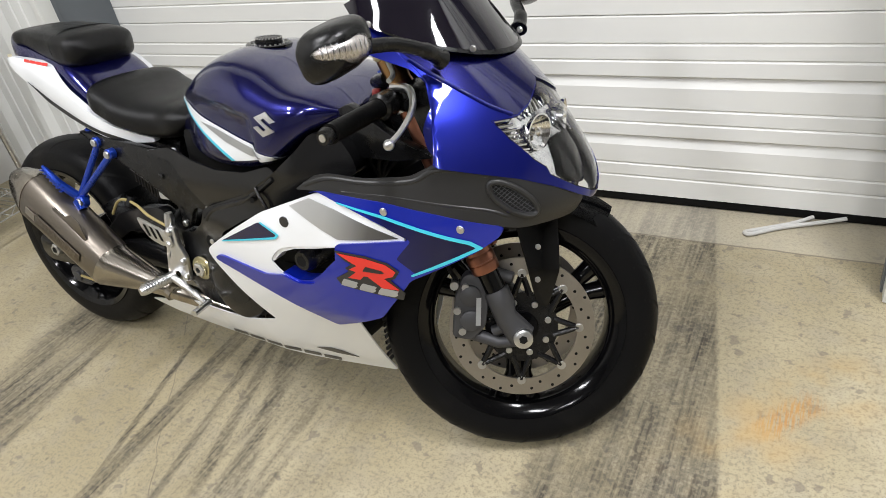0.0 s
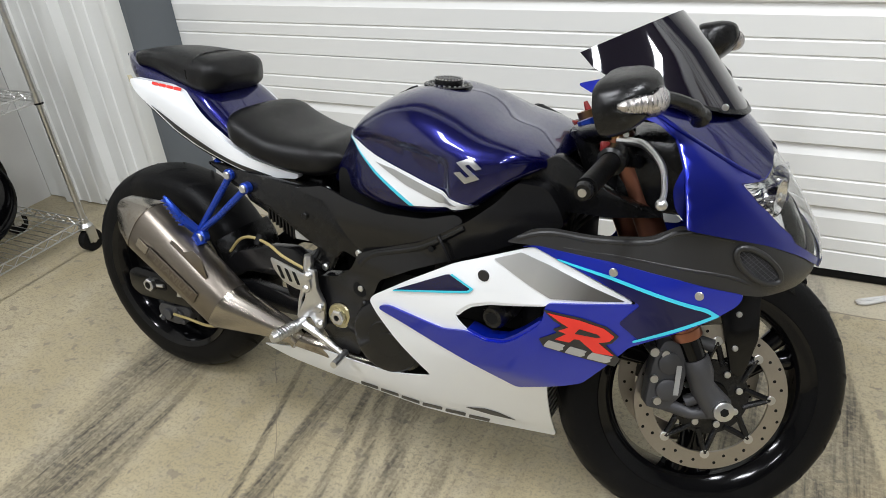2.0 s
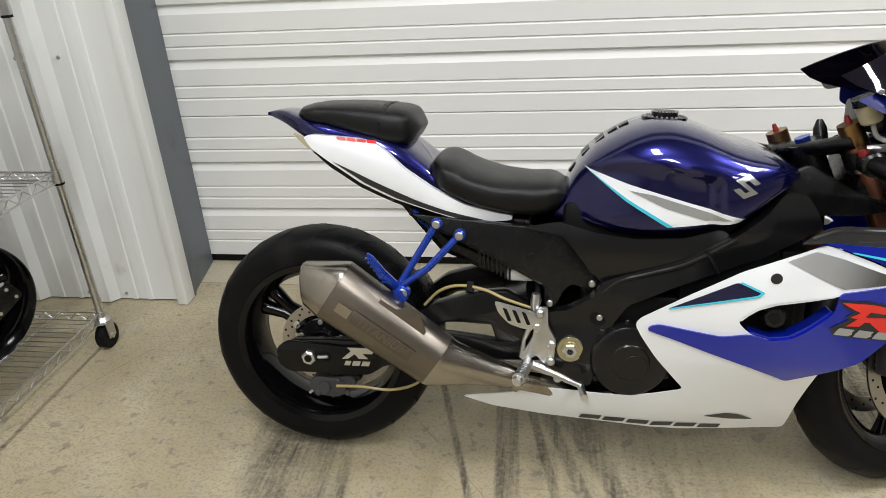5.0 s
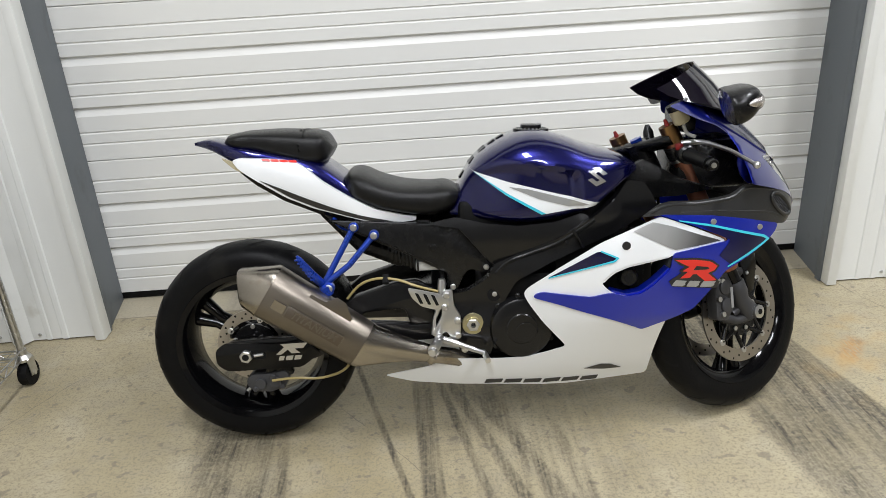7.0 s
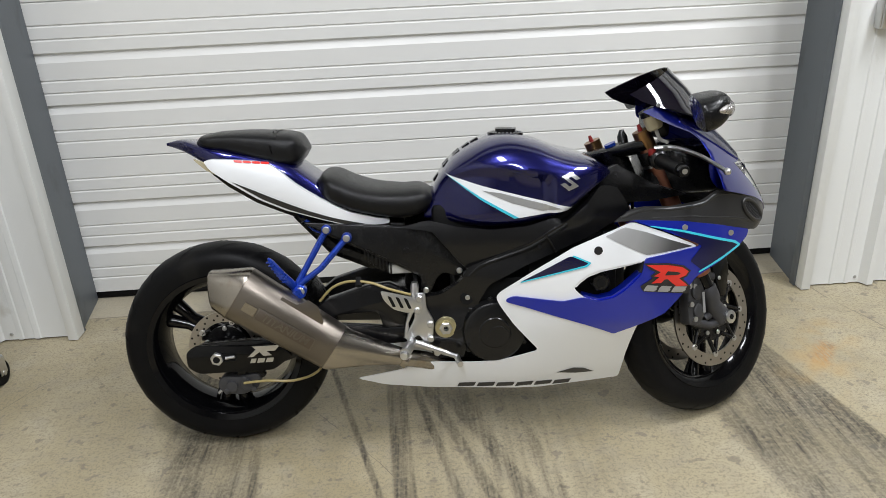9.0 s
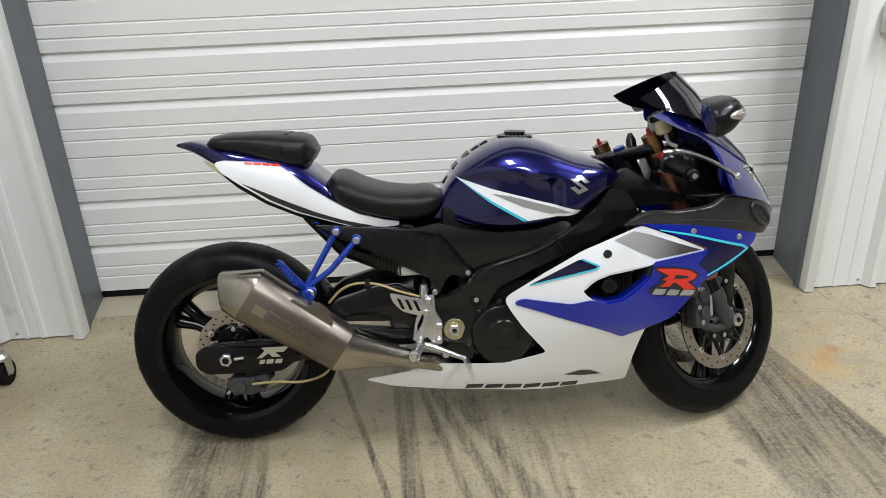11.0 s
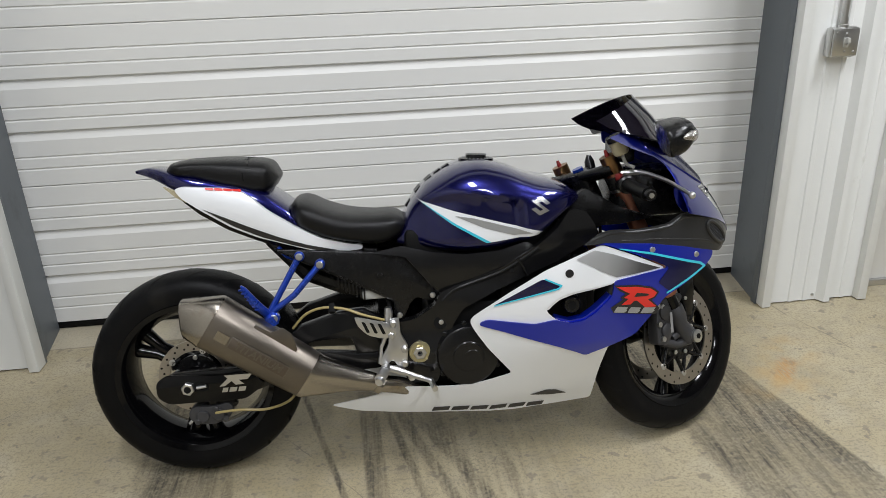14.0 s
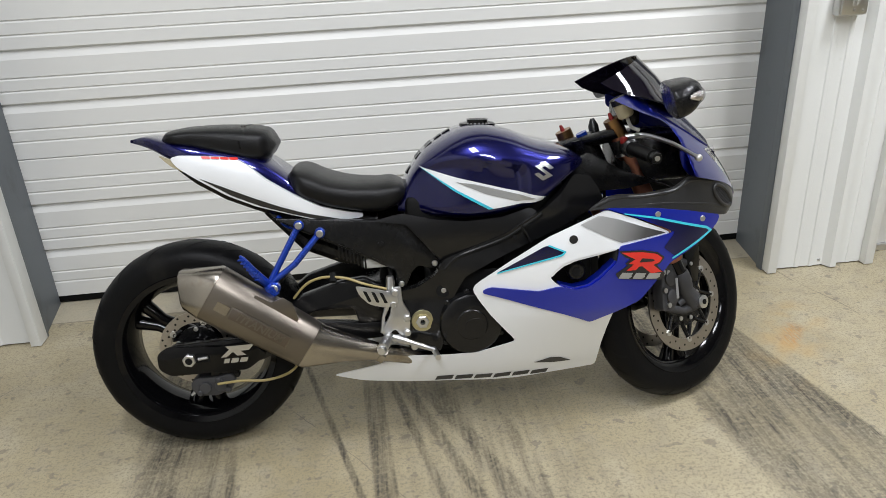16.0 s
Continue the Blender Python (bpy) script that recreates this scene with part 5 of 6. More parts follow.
def grooves(root, pm, r, w, rim, count, seed):
    """Tread cuts laid on the crown, as thin dark slivers."""
    for k in range(count):
        for sgn in (-1, 1):
            bm = bmesh.new()
            a0 = 2 * math.pi * (k + (0.25 if sgn > 0 else 0)) / count
            pts = []
            for j in range(7):
                u = j / 6
                yy = sgn * w * (0.10 + 0.82 * u)
                q = math.acos(max(-1, min(1, -yy / w)))
                rr = rim + (r - rim) * math.sin(q) ** 0.62 + 0.0012
                pts.append((rr, yy * (0.80 + 0.20 * math.sin(q) ** 0.8), a0 + 0.20 * u + 0.03 * math.sin(3 * u)))
            prev = None
            for j, (rr, yy, a) in enumerate(pts):
                hw = 0.0065 / r * (1 - 0.5 * abs(j / 3 - 1))
                v = (bm.verts.new((rr * math.cos(a - hw), yy, rr * math.sin(a - hw))), bm.verts.new((rr * math.cos(a + hw), yy, rr * math.sin(a + hw))))
                if prev:
                    bm.faces.new((prev[0], prev[1], v[1], v[0]))
                prev = v
            part("tread_cut", bm, SEAL, root, "", pm, recalc=False)


def rotor(root, pm, y, ro, ri, rows, carrier, bolts):
    rt = part("brake_disc", lathe([(ri, y - 0.0025), (ro, y - 0.0025), (ro, y + 0.0025), (ri, y + 0.0025)], 72), ROTOR, root, "drilled steel brake disc", pm)
    bm = bmesh.new()
    n = 40
    for k in range(n):
        rr = ri + (ro - ri) * (0.2 + 0.6 * ((k * 3) % 5) / 4)
        a = 2 * math.pi * k / n
        for s in (-1,):
            disc((rr * math.cos(a), y - 0.0024, rr * math.sin(a)), 0.0034, 0.0004, 8, bm)
    part("drillings", bm, SEAL, rt, "", pm)
    if carrier:
        for k in range(bolts):
            a = 2 * math.pi * k / bolts
            for da in (-0.22, 0.22):
                part("carrier_arm", tube([(0.070 * math.cos(a + da * 1.2), y * 0.95, 0.070 * math.sin(a + da * 1.2)), ((ri + 0.002) * math.cos(a), y - 0.001, (ri + 0.002) * math.sin(a))], [0.007, 0.006], 8), BLACK_SATIN, rt, "", pm)
            part("float_pin", disc(((ri + 0.003) * math.cos(a), y - 0.002, (ri + 0.003) * math.sin(a)), 0.0095, 0.004, 14), ALU, rt, "", pm)
            part("disc_bolt", disc((0.058 * math.cos(a + 0.3), y - 0.002, 0.058 * math.sin(a + 0.3)), 0.007, 0.004, 10), ALU, rt, "", pm)
        part("carrier_ring", lathe([(0.036, y * 0.8), (min(0.078, ri - 0.014), y * 0.8), (min(0.078, ri - 0.014), y), (0.036, y)], 40), BLACK_SATIN, rt, "", pm)
    return rt


fw, fm = wheel("front_wheel", FA, 0.300, 0.060, 0.218, 3, S, "gloss black front wheel")
grooves(fw, fm, 0.300, 0.060, 0.218, 22, 3)
rotor(fw, fm, -0.066, 0.155, 0.118, 3, True, 8)
rotor(fw, fm, 0.066, 0.155, 0.118, 3, False, 8)
rw, rm = wheel("rear_wheel", RA, 0.308, 0.095, 0.220, 3, Matrix(), "gloss black rear wheel")
grooves(rw, rm, 0.308, 0.095, 0.220, 18, 5)
rotor(rw, rm, -0.055, 0.110, 0.078, 3, True, 5)

# front caliper, fender, brake line
def caliper(side):
    y = side * 0.075
    c = FA + Vector((-0.105, y, 0.055))
    outl = [(c.x + a, c.z + b) for a, b in rounded([(-0.042, -0.06), (0.0, -0.068), (0.03, -0.035), (0.036, 0.035), (0.02, 0.075), (-0.015, 0.078), (-0.035, 0.03)], 0.012)]
    cal = steer("brake_caliper", prism(outl, y, y + side * 0.04, 0.006), CAST, label="dark grey four-piston brake caliper")
    for a, b in ((-0.02, -0.045), (-0.012, 0.05), (-0.03, 0.0)):
        steer("bolt", tube([(c.x + a, y + side * 0.04, c.z + b), (c.x + a, y + side * 0.047, c.z + b)], 0.008, 10), ALU, cal)
    for b in (-0.022, 0.032):
        steer("piston_cover", tube([(c.x - 0.002, y + side * 0.03, c.z + b), (c.x - 0.002, y + side * 0.046, c.z + b), (c.x - 0.002, y + side * 0.049, c.z + b)], [0.023, 0.022, 0.017], 20), CAST, cal)
    steer("lower_strut", tube([FA + Vector((0.0, side * 0.10, -0.012)), FA + Vector((-0.05, side * 0.098, -0.022)), FA + Vector((-0.105, side * 0.092, -0.004))], [0.018, 0.012, 0.014], 12), CAST, cal)
    steer("caliper_mark", prism([(c.x + 0.008, c.z - 0.03), (c.x + 0.018, c.z - 0.03), (c.x + 0.020, c.z + 0.03), (c.x + 0.010, c.z + 0.03)], y + side * 0.0492, y + side * 0.0500, 0), SILVER, cal)
    for q in (0.055, -0.04):
        steer("mount_arm", tube([FA + Vector((-0.06, side * 0.09, q + 0.075 if q > 0 else 0.0)), FA + Vector((-0.02, side * 0.10, 0.12 if q > 0 else 0.02))], 0.013, 12), CAST, cal)
    steer("brake_line", tube(smooth_path([c + Vector((-0.03, side * 0.03, 0.06)), c + Vector((-0.05, side * 0.03, 0.11)), c + Vector((-0.03, side * 0.02, 0.22)), c + Vector((-0.04, side * 0.0, 0.34))]), 0.005, 8), SEAL, cal)
    steer("banjo", tube([c + Vector((-0.035, side * 0.01, 0.055)), c + Vector((-0.035, side * 0.05, 0.055))], 0.009, 10), ALU, cal)


caliper(-1)
caliper(1)
fb = bmesh.new()
rings = []
for i in range(25):
    a = radians(52 + 86 * i / 24)
    w = 0.068 * (0.35 + 0.65 * math.sin(math.pi * clamp((i + 3) / 27)) ** 0.6)
    rings.append([fb.verts.new((math.cos(a) * (0.314 - 0.05 * (u * u)), w * u, math.sin(a) * (0.314 - 0.05 * (u * u)))) for u in (-1, -0.8, -0.5, 0, 0.5, 0.8, 1)])
for a, b in zip(rings, rings[1:]):
    for k in range(6):
        fb.faces.new((a[k], a[k + 1], b[k + 1], b[k]))
bmesh.ops.solidify(fb, geom=fb.faces[:], thickness=0.003)
fend = part("front_fender", fb, BLACK_GLOSS, BIKE, "gloss black front fender", S @ Matrix.Translation(FA))
for side in (-1, 1):
    steer("fender_leg", prism(rounded([(0.765, 0.575), (0.865, 0.560), (0.872, 0.430), (0.850, 0.350), (0.825, 0.355), (0.80, 0.45)], 0.01), side * 0.066, side * 0.078, 0.003), BLACK_GLOSS, fend)
    for z in (0.48, 0.41):
        steer("bolt", bolt((0.826, -0.078 if side < 0 else 0.078, z), 0.006, 0.004), ALU, fend)

# --- swingarm, chain side, rear brake ---
SW_UP = [(0.01, 0.42), (-0.09, 0.46), (-0.15, 0.496), (-0.22, 0.490), (-0.33, 0.458), (-0.42, 0.39), (-0.50, 0.347), (-0.47, 0.320), (-0.36, 0.372), (-0.30, 0.408), (-0.19, 0.412), (-0.175, 0.362), (0.01, 0.362)]
SW_LOW = [(0.01, 0.363), (-0.175, 0.3625), (-0.20, 0.368), (-0.30, 0.378), (-0.36, 0.3715), (-0.47, 0.320), (-0.50, 0.3465), (-0.62, 0.347), (-0.70, 0.343), (-0.738, 0.320), (-0.738, 0.285), (-0.70, 0.262), (-0.56, 0.262), (-0.46, 0.278), (-0.36, 0.318), (-0.20, 0.310), (0.01, 0.32)]
swing = part("swingarm", prism(rounded(SW_LOW, 0.010), -0.095, -0.125, 0.004), BLACK_FRAME, BIKE, "black swingarm with axle blocks")
part("brace", prism(rounded(SW_UP, 0.010), -0.094, -0.127, 0.006), BLACK_FRAME, swing)
swl = part("swingarm", prism(rounded(SW_LOW, 0.010), 0.095, 0.125, 0.004), BLACK_FRAME, BIKE)
part("brace", prism(rounded(SW_UP, 0.010), 0.094, 0.127, 0.006), BLACK_FRAME, swl)
part("swingarm_bridge", box((-0.17, -0.10, 0.33), (-0.06, 0.10, 0.46), 0.02), BLACK_FRAME, BIKE)
part("axle_block", prism(rounded([(-0.745, 0.325), (-0.745, 0.28), (-0.715, 0.258), (-0.50, 0.258), (-0.44, 0.30), (-0.48, 0.342), (-0.56, 0.335), (-0.715, 0.345)], 0.014), -0.125, -0.137, 0.003), BLACK_GLOSS, swing, "black axle plate with silver mark")
part("axle_slot", prism(rounded([(-0.675, 0.318), (-0.60, 0.318), (-0.60, 0.292), (-0.675, 0.292)], 0.012), -0.137, -0.138, 0), SEAL, swing)
part("rear_axle_nut", disc((-0.655, -0.137, 0.305), 0.019, 0.016, 6), ALU, swing)
part("axle_bore", disc((-0.655, -0.153, 0.305), 0.010, 0.0006, 16), SEAL, swing)
part("chain_adjuster", tube([(-0.632, -0.141, 0.305), (-0.605, -0.141, 0.308)], 0.005, 8), ALU, swing)
for outl in ([(-0.555, 0.334), (-0.475, 0.334), (-0.490, 0.318), (-0.515, 0.318), (-0.50, 0.304), (-0.525, 0.304), (-0.535, 0.316), (-0.555, 0.302), (-0.570, 0.302), (-0.545, 0.324)], [(-0.56, 0.297), (-0.545, 0.297), (-0.55, 0.284), (-0.565, 0.284)], [(-0.54, 0.297), (-0.52, 0.297), (-0.525, 0.284), (-0.545, 0.284)], [(-0.515, 0.297), (-0.495, 0.297), (-0.50, 0.284), (-0.52, 0.284)]):
    part("silver_mark", prism(outl, -0.1372, -0.1380, 0), ALU, swing)
hug = bmesh.new()
rings = []
for i in range(21):
    a = radians(4 + 30 * i / 20)
    rings.append([hug.verts.new((math.cos(a) * (0.328 - 0.06 * abs(u) ** 3), 0.105 * u, math.sin(a) * (0.328 - 0.06 * abs(u) ** 3))) for u in (-1, -0.85, -0.5, 0, 0.5, 0.85, 1)])
for a, b in zip(rings, rings[1:]):
    for k in range(6):
        hug.faces.new((a[k], a[k + 1], b[k + 1], b[k]))
bmesh.ops.solidify(hug, geom=hug.faces[:], thickness=0.003)
part("rear_hugger", hug, BLACK_SATIN, BIKE, "black rear hugger", Matrix.Translation(RA))
part("plate_holder", tube([(-0.40, -0.05, 0.70), (-0.30, -0.06, 0.60), (-0.20, -0.06, 0.555), (-0.10, -0.06, 0.53)], [0.02, 0.03, 0.03, 0.02], 10), BLACK_SATIN, BIKE)
rcal = part("rear_caliper", prism(rounded([(-0.672, 0.222), (-0.655, 0.238), (-0.60, 0.236), (-0.555, 0.244), (-0.542, 0.228), (-0.556, 0.196), (-0.60, 0.178), (-0.65, 0.182), (-0.670, 0.198)], 0.010), -0.118, -0.075, 0.005), CAST, BIKE, "dark rear brake caliper")
for cx, cz in ((-0.630, 0.208), (-0.585, 0.212)):
    part("piston_cover", disc((cx, -0.118, cz), 0.017, 0.009, 20), CAST, rcal)
part("bleed_nipple", tube([(-0.662, -0.110, 0.196), (-0.674, -0.114, 0.186)], [0.005, 0.0035], 8), ALU, rcal)
part("caliper_bracket", prism(rounded([(-0.62, 0.225), (-0.53, 0.225), (-0.545, 0.275), (-0.60, 0.285)], 0.012), -0.110, -0.085, 0.004), BLACK_SATIN, BIKE)
for x, z in ((-0.645, 0.195), (-0.565, 0.20), (-0.59, 0.23)):
    part("bolt", bolt((x, -0.125, z), 0.008, 0.006), CAST, BIKE)
part("brake_hose", tube(smooth_path([(-0.59, -0.135, 0.222), (-0.52, -0.15, 0.232), (-0.44, -0.15, 0.228), (-0.37, -0.14, 0.25), (-0.33, -0.13, 0.32)]), 0.0038, 10), HOSE, BIKE, "amber rear brake hose")
part("brake_hose", tube(smooth_path([(-0.35, -0.13, 0.455), (-0.31, -0.135, 0.495), (-0.26, -0.145, 0.513), (-0.20, -0.155, 0.508), (-0.15, -0.165, 0.490), (-0.09, -0.165, 0.47)]), 0.0038, 10), HOSE, BIKE, "amber rear brake hose")
part("hose_clip", tube([(-0.235, -0.14, 0.52), (-0.235, -0.155, 0.50)], 0.010, 8), SEAL, BIKE)

# --- exhaust ---
def exhaust():
    a, b, c = Vector((-0.555, -0.196, 0.514)), Vector((-0.310, -0.200, 0.342)), Vector((-0.120, -0.172, 0.287))
    E = Vector((-0.630, -0.190, 0.529))
    d = (b - a).normalized()
    up = Vector((0, 1, 0)).cross(d).normalized()
    if up.z < 0:
        up = -up

    def rings(path, seg=40, tilt=0.0):
        bm = bmesh.new()
        out = []
        for p, hh, hw, n, sh in path:
            r = []
            for k in range(seg):
                t = 2 * math.pi * k / seg
                u, v = sup(math.sin(t), n) * hh, sup(math.cos(t), n) * hw
                r.append(bm.verts.new(p + up * u + Vector((0, 1, 0)) * v + d * (sh * u)))
            out.append(r)
        for x, y in zip(out, out[1:]):
            for k in range(seg):
                bm.faces.new((x[k], x[(k + 1) % seg], y[(k + 1) % seg], y[k]))
        bm.faces.new(out[0])
        bm.faces.new(out[-1][::-1])
        return bm
    body = part("muffler", rings([(a, 0.076, 0.056, 2.6, 0.0), (a + d * 0.006, 0.0775, 0.058, 2.6, 0.0), (b - d * 0.01, 0.066, 0.054, 2.6, 0.0), (b, 0.065, 0.053, 2.6, 0.0)]), TITANIUM, BIKE, "brushed titanium muffler")
    part("muffler_cap", rings([(E, 0.040, 0.036, 2.8, -0.66), (E + d * 0.006, 0.046, 0.041, 2.8, -0.62), (a - d * 0.006, 0.077, 0.0575, 2.6, 0.0), (a + d * 0.002, 0.0785, 0.0588, 2.6, 0.0)]), TITAN_BRIGHT, body, "polished tapered end cap")
    part("outlet", rings([(E - d * 0.0015, 0.026, 0.024, 2.2, -0.66), (E + d * 0.002, 0.026, 0.024, 2.2, -0.66)]), SEAL, body)
    part("cone", rings([(b - d * 0.003, 0.0665, 0.0545, 2.6, 0.0), (b + d * 0.012, 0.064, 0.053, 2.5, 0), (b.lerp(c, 0.6), 0.038, 0.036, 2.2, 0), (c, 0.026, 0.026, 2.0, 0)]), TITAN_BRIGHT, body, "tapered titanium inlet cone")
    part("clamp_band", rings([(c - d * 0.004, 0.029, 0.029, 2, 0), (c + d * 0.012, 0.029, 0.029, 2, 0)]), TITAN_BRIGHT, body)
    part("link_pipe", tube(smooth_path([c, c + Vector((0.06, 0.02, -0.02)), c + Vector((0.14, 0.06, -0.06)), c + Vector((0.25, 0.12, -0.08))]), 0.025, 20), TITAN_BRIGHT, body)
    return body, a, b, d, up


muf, mA, mB, mD, mU = exhaust()


def lettering(text, size, m, mt, parent, name="lettering"):
    cu = bpy.data.curves.new("text", "FONT")
    cu.body, cu.size, cu.extrude, cu.align_x, cu.align_y = text, size, 0.0004, "CENTER", "CENTER"
    cu.shear, cu.offset = 0.18, 0.0007
    ob = bpy.data.objects.new("text", cu)
    scene.collection.objects.link(ob)
    bpy.context.view_layer.update()
    me = bpy.data.meshes.new_from_object(ob)
    bpy.data.objects.remove(ob)
    bm = bmesh.new()
    bm.from_mesh(me)
    bpy.data.meshes.remove(me)
    return part(name, bm, mt, parent, "", m)


ang = math.degrees(math.atan2(mD.z, mD.x))
lm = Matrix.Translation(mA.lerp(mB, 0.52) + Vector((0, -0.0600, 0)) - mU * 0.004) @ Matrix.Rotation(-radians(ang), 4, "Y") @ pose(0, 0, 0, 90, 0, 0)
plate_at = Matrix.Translation(mA.lerp(mB, 0.52) + Vector((0, -0.0588, 0)) - mU * 0.004) @ Matrix.Rotation(-radians(ang), 4, "Y")
part("name_plate", box((-0.086, -0.0007, -0.018), (0.086, 0.0007, 0.018), 0.0004), TITANIUM, muf, "", plate_at)
part("name_field", box((-0.083, -0.0012, -0.015), (0.083, 0.0, 0.015), 0.0004), TITAN_DARK, muf, "dark etched name field", plate_at)
lettering("TITANIUM", 0.030, lm, TITANIUM, muf)
part("badge", box((-0.018, -0.0006, -0.013), (0.018, 0.0006, 0.013), 0), TITAN_BRIGHT, muf, "", Matrix.Translation(mA.lerp(mB, 0.16) + Vector((0, -0.0600, 0)) - mU * 0.004) @ Matrix.Rotation(-radians(ang), 4, "Y"))
brk = prism([(-0.075, -0.010), (0.055, -0.010), (0.055, 0.0), (0.02, 0.030), (-0.01, 0.032), (-0.03, 0.006), (-0.075, 0.004)], -0.002, 0.002, 0.001)
part("muffler_bracket", brk, TITANIUM, muf, "", Matrix.Translation(mA.lerp(mB, 0.60) + mU * 0.062 + Vector((0, -0.040, 0))) @ Matrix.Rotation(-radians(ang), 4, "Y"))

# --- passenger peg bracket ---
J = Vector((-0.405, -0.172, 0.514))
pb = part("peg_bracket", tube([(-0.312, -0.135, 0.664), J], [0.009, 0.0085], 12), BLUE_ANO, BIKE, "blue passenger peg bracket")
part("strut", tube([(-0.257, -0.145, 0.640), (-0.33, -0.175, 0.565), J + Vector((0.01, 0, 0.005))], [0.009, 0.0085, 0.0085], 12), BLUE_ANO, pb)
part("peg_boss", tube([J + Vector((0.0, 0.01, 0.0)), J + Vector((0.006, -0.01, -0.014)), J + Vector((0.014, -0.012, -0.03))], [0.016, 0.018, 0.014], 14), BLUE_ANO, pb)
for c, r in (((-0.312, -0.130, 0.664), 0.014), ((-0.257, -0.140, 0.640), 0.014), ((-0.392, -0.168, 0.504), 0.017)):
    part("eyelet", disc(c, r, 0.018, 20), BLUE_ANO, pb)
    part("bolt", bolt((c[0], c[1] - 0.018, c[2]), r * 0.72, 0.006), ALU, pb)
part("pad_peg", tube([J + Vector((-0.005, -0.005, 0.005)), J + Vector((-0.03, -0.03, 0.045)), J + Vector((-0.052, -0.04, 0.085)), J + Vector((-0.058, -0.042, 0.096))], [0.012, 0.012, 0.008, 0.003], 8), BLUE_ANO, pb, "blue ribbed foot peg")
for k in range(7):
    q = J + Vector((-0.022, -0.033, 0.025)).lerp(Vector((-0.056, -0.046, 0.085)), k / 6)
    part("peg_tooth", box(q - Vector((0.008, 0.004, 0.002)), q + Vector((0.006, 0.004, 0.002)), 0.001), BLUE_ANO, pb)
part("peg_hook", tube(smooth_path([(-0.37, -0.12, 0.69), (-0.35, -0.12, 0.665), (-0.33, -0.12, 0.655)]), 0.007, 8), BLUE_ANO, pb)

# --- rearset ---
rs = part("rearset", prism(rounded([(-0.075, 0.475), (-0.05, 0.478), (-0.048, 0.43), (-0.03, 0.395), (-0.035, 0.33), (-0.055, 0.325), (-0.075, 0.355), (-0.10, 0.335), (-0.115, 0.345), (-0.085, 0.40)], 0.008), -0.165, -0.178, 0.003), ALU, BIKE, "silver alloy rearset bracket")
part("heel_guard", prism(rounded([(-0.175, 0.492), (-0.09, 0.470), (-0.062, 0.455), (-0.062, 0.425), (-0.10, 0.422), (-0.14, 0.435), (-0.165, 0.462)], 0.010), -0.180, -0.184, 0.001), ALU, rs, "silver slotted heel guard")
for k in range(3):
    x = -0.145 + 0.022 * k
    part("guard_slot", prism(rounded([(x - 0.010, 0.476 - 0.004 * k), (x, 0.473 - 0.004 * k), (x + 0.012, 0.443 - 0.004 * k), (x + 0.003, 0.443 - 0.004 * k)], 0.003), -0.1842, -0.1848, 0), SEAL, rs)
for x, z in ((-0.040, 0.385), (-0.042, 0.342), (-0.068, 0.462), (-0.075, 0.428), (-0.025, 0.300)):
    part("bolt", bolt((x, -0.178, z), 0.010, 0.010), ALU, rs)
part("foot_peg", tube([(-0.095, -0.175, 0.335), (-0.10, -0.20, 0.333), (-0.115, -0.26, 0.328), (-0.117, -0.268, 0.328)], [0.014, 0.013, 0.0135, 0.010], 14), ALU, rs, "knurled silver foot peg")
for k in range(8):
    part("peg_ridge", tube([(-0.1005 - 0.0018 * k, -0.203 - 0.0075 * k, 0.3328), (-0.1008 - 0.0018 * k, -0.2055 - 0.0075 * k, 0.3328)], 0.0148, 12), ALU, rs)
part("brake_pedal", tube(smooth_path([(-0.085, -0.188, 0.335), (-0.04, -0.19, 0.318), (0.005, -0.195, 0.300), (0.03, -0.20, 0.292)]), [0.010] * 6 + [0.008] * 6 + [0.007] * 7, 10), ALU, rs, "silver brake pedal")
part("pedal_toe", tube([(0.028, -0.185, 0.288), (0.036, -0.245, 0.286)], 0.0085, 10), ALU, rs)
part("master_cylinder", tube([(-0.078, -0.160, 0.505), (-0.078, -0.16, 0.49), (-0.085, -0.165, 0.44), (-0.105, -0.168, 0.39), (-0.110, -0.168, 0.345)], [0.010, 0.013, 0.010, 0.005, 0.008], 12), ALU, rs)
part("rear_reservoir", box((-0.150, -0.125, 0.520), (-0.075, -0.085, 0.550), 0.008), GREY_PLASTIC, BIKE, "grey rear brake reservoir")
part("reservoir_hose", tube(smooth_path([(-0.085, -0.10, 0.525), (-0.075, -0.12, 0.505), (-0.08, -0.15, 0.48)]), 0.006, 8), SEAL, BIKE)
part("shock", tube([(-0.06, 0, 0.56), (-0.09, 0, 0.36)], 0.035, 16), DARK, BIKE)
part("side_stand", tube([(0.06, 0.13, 0.25), (0.10, 0.20, 0.13), (0.115, 0.235, 0.045)], [0.012, 0.011, 0.012], 10), BLACK_SATIN, BIKE, "black side stand")


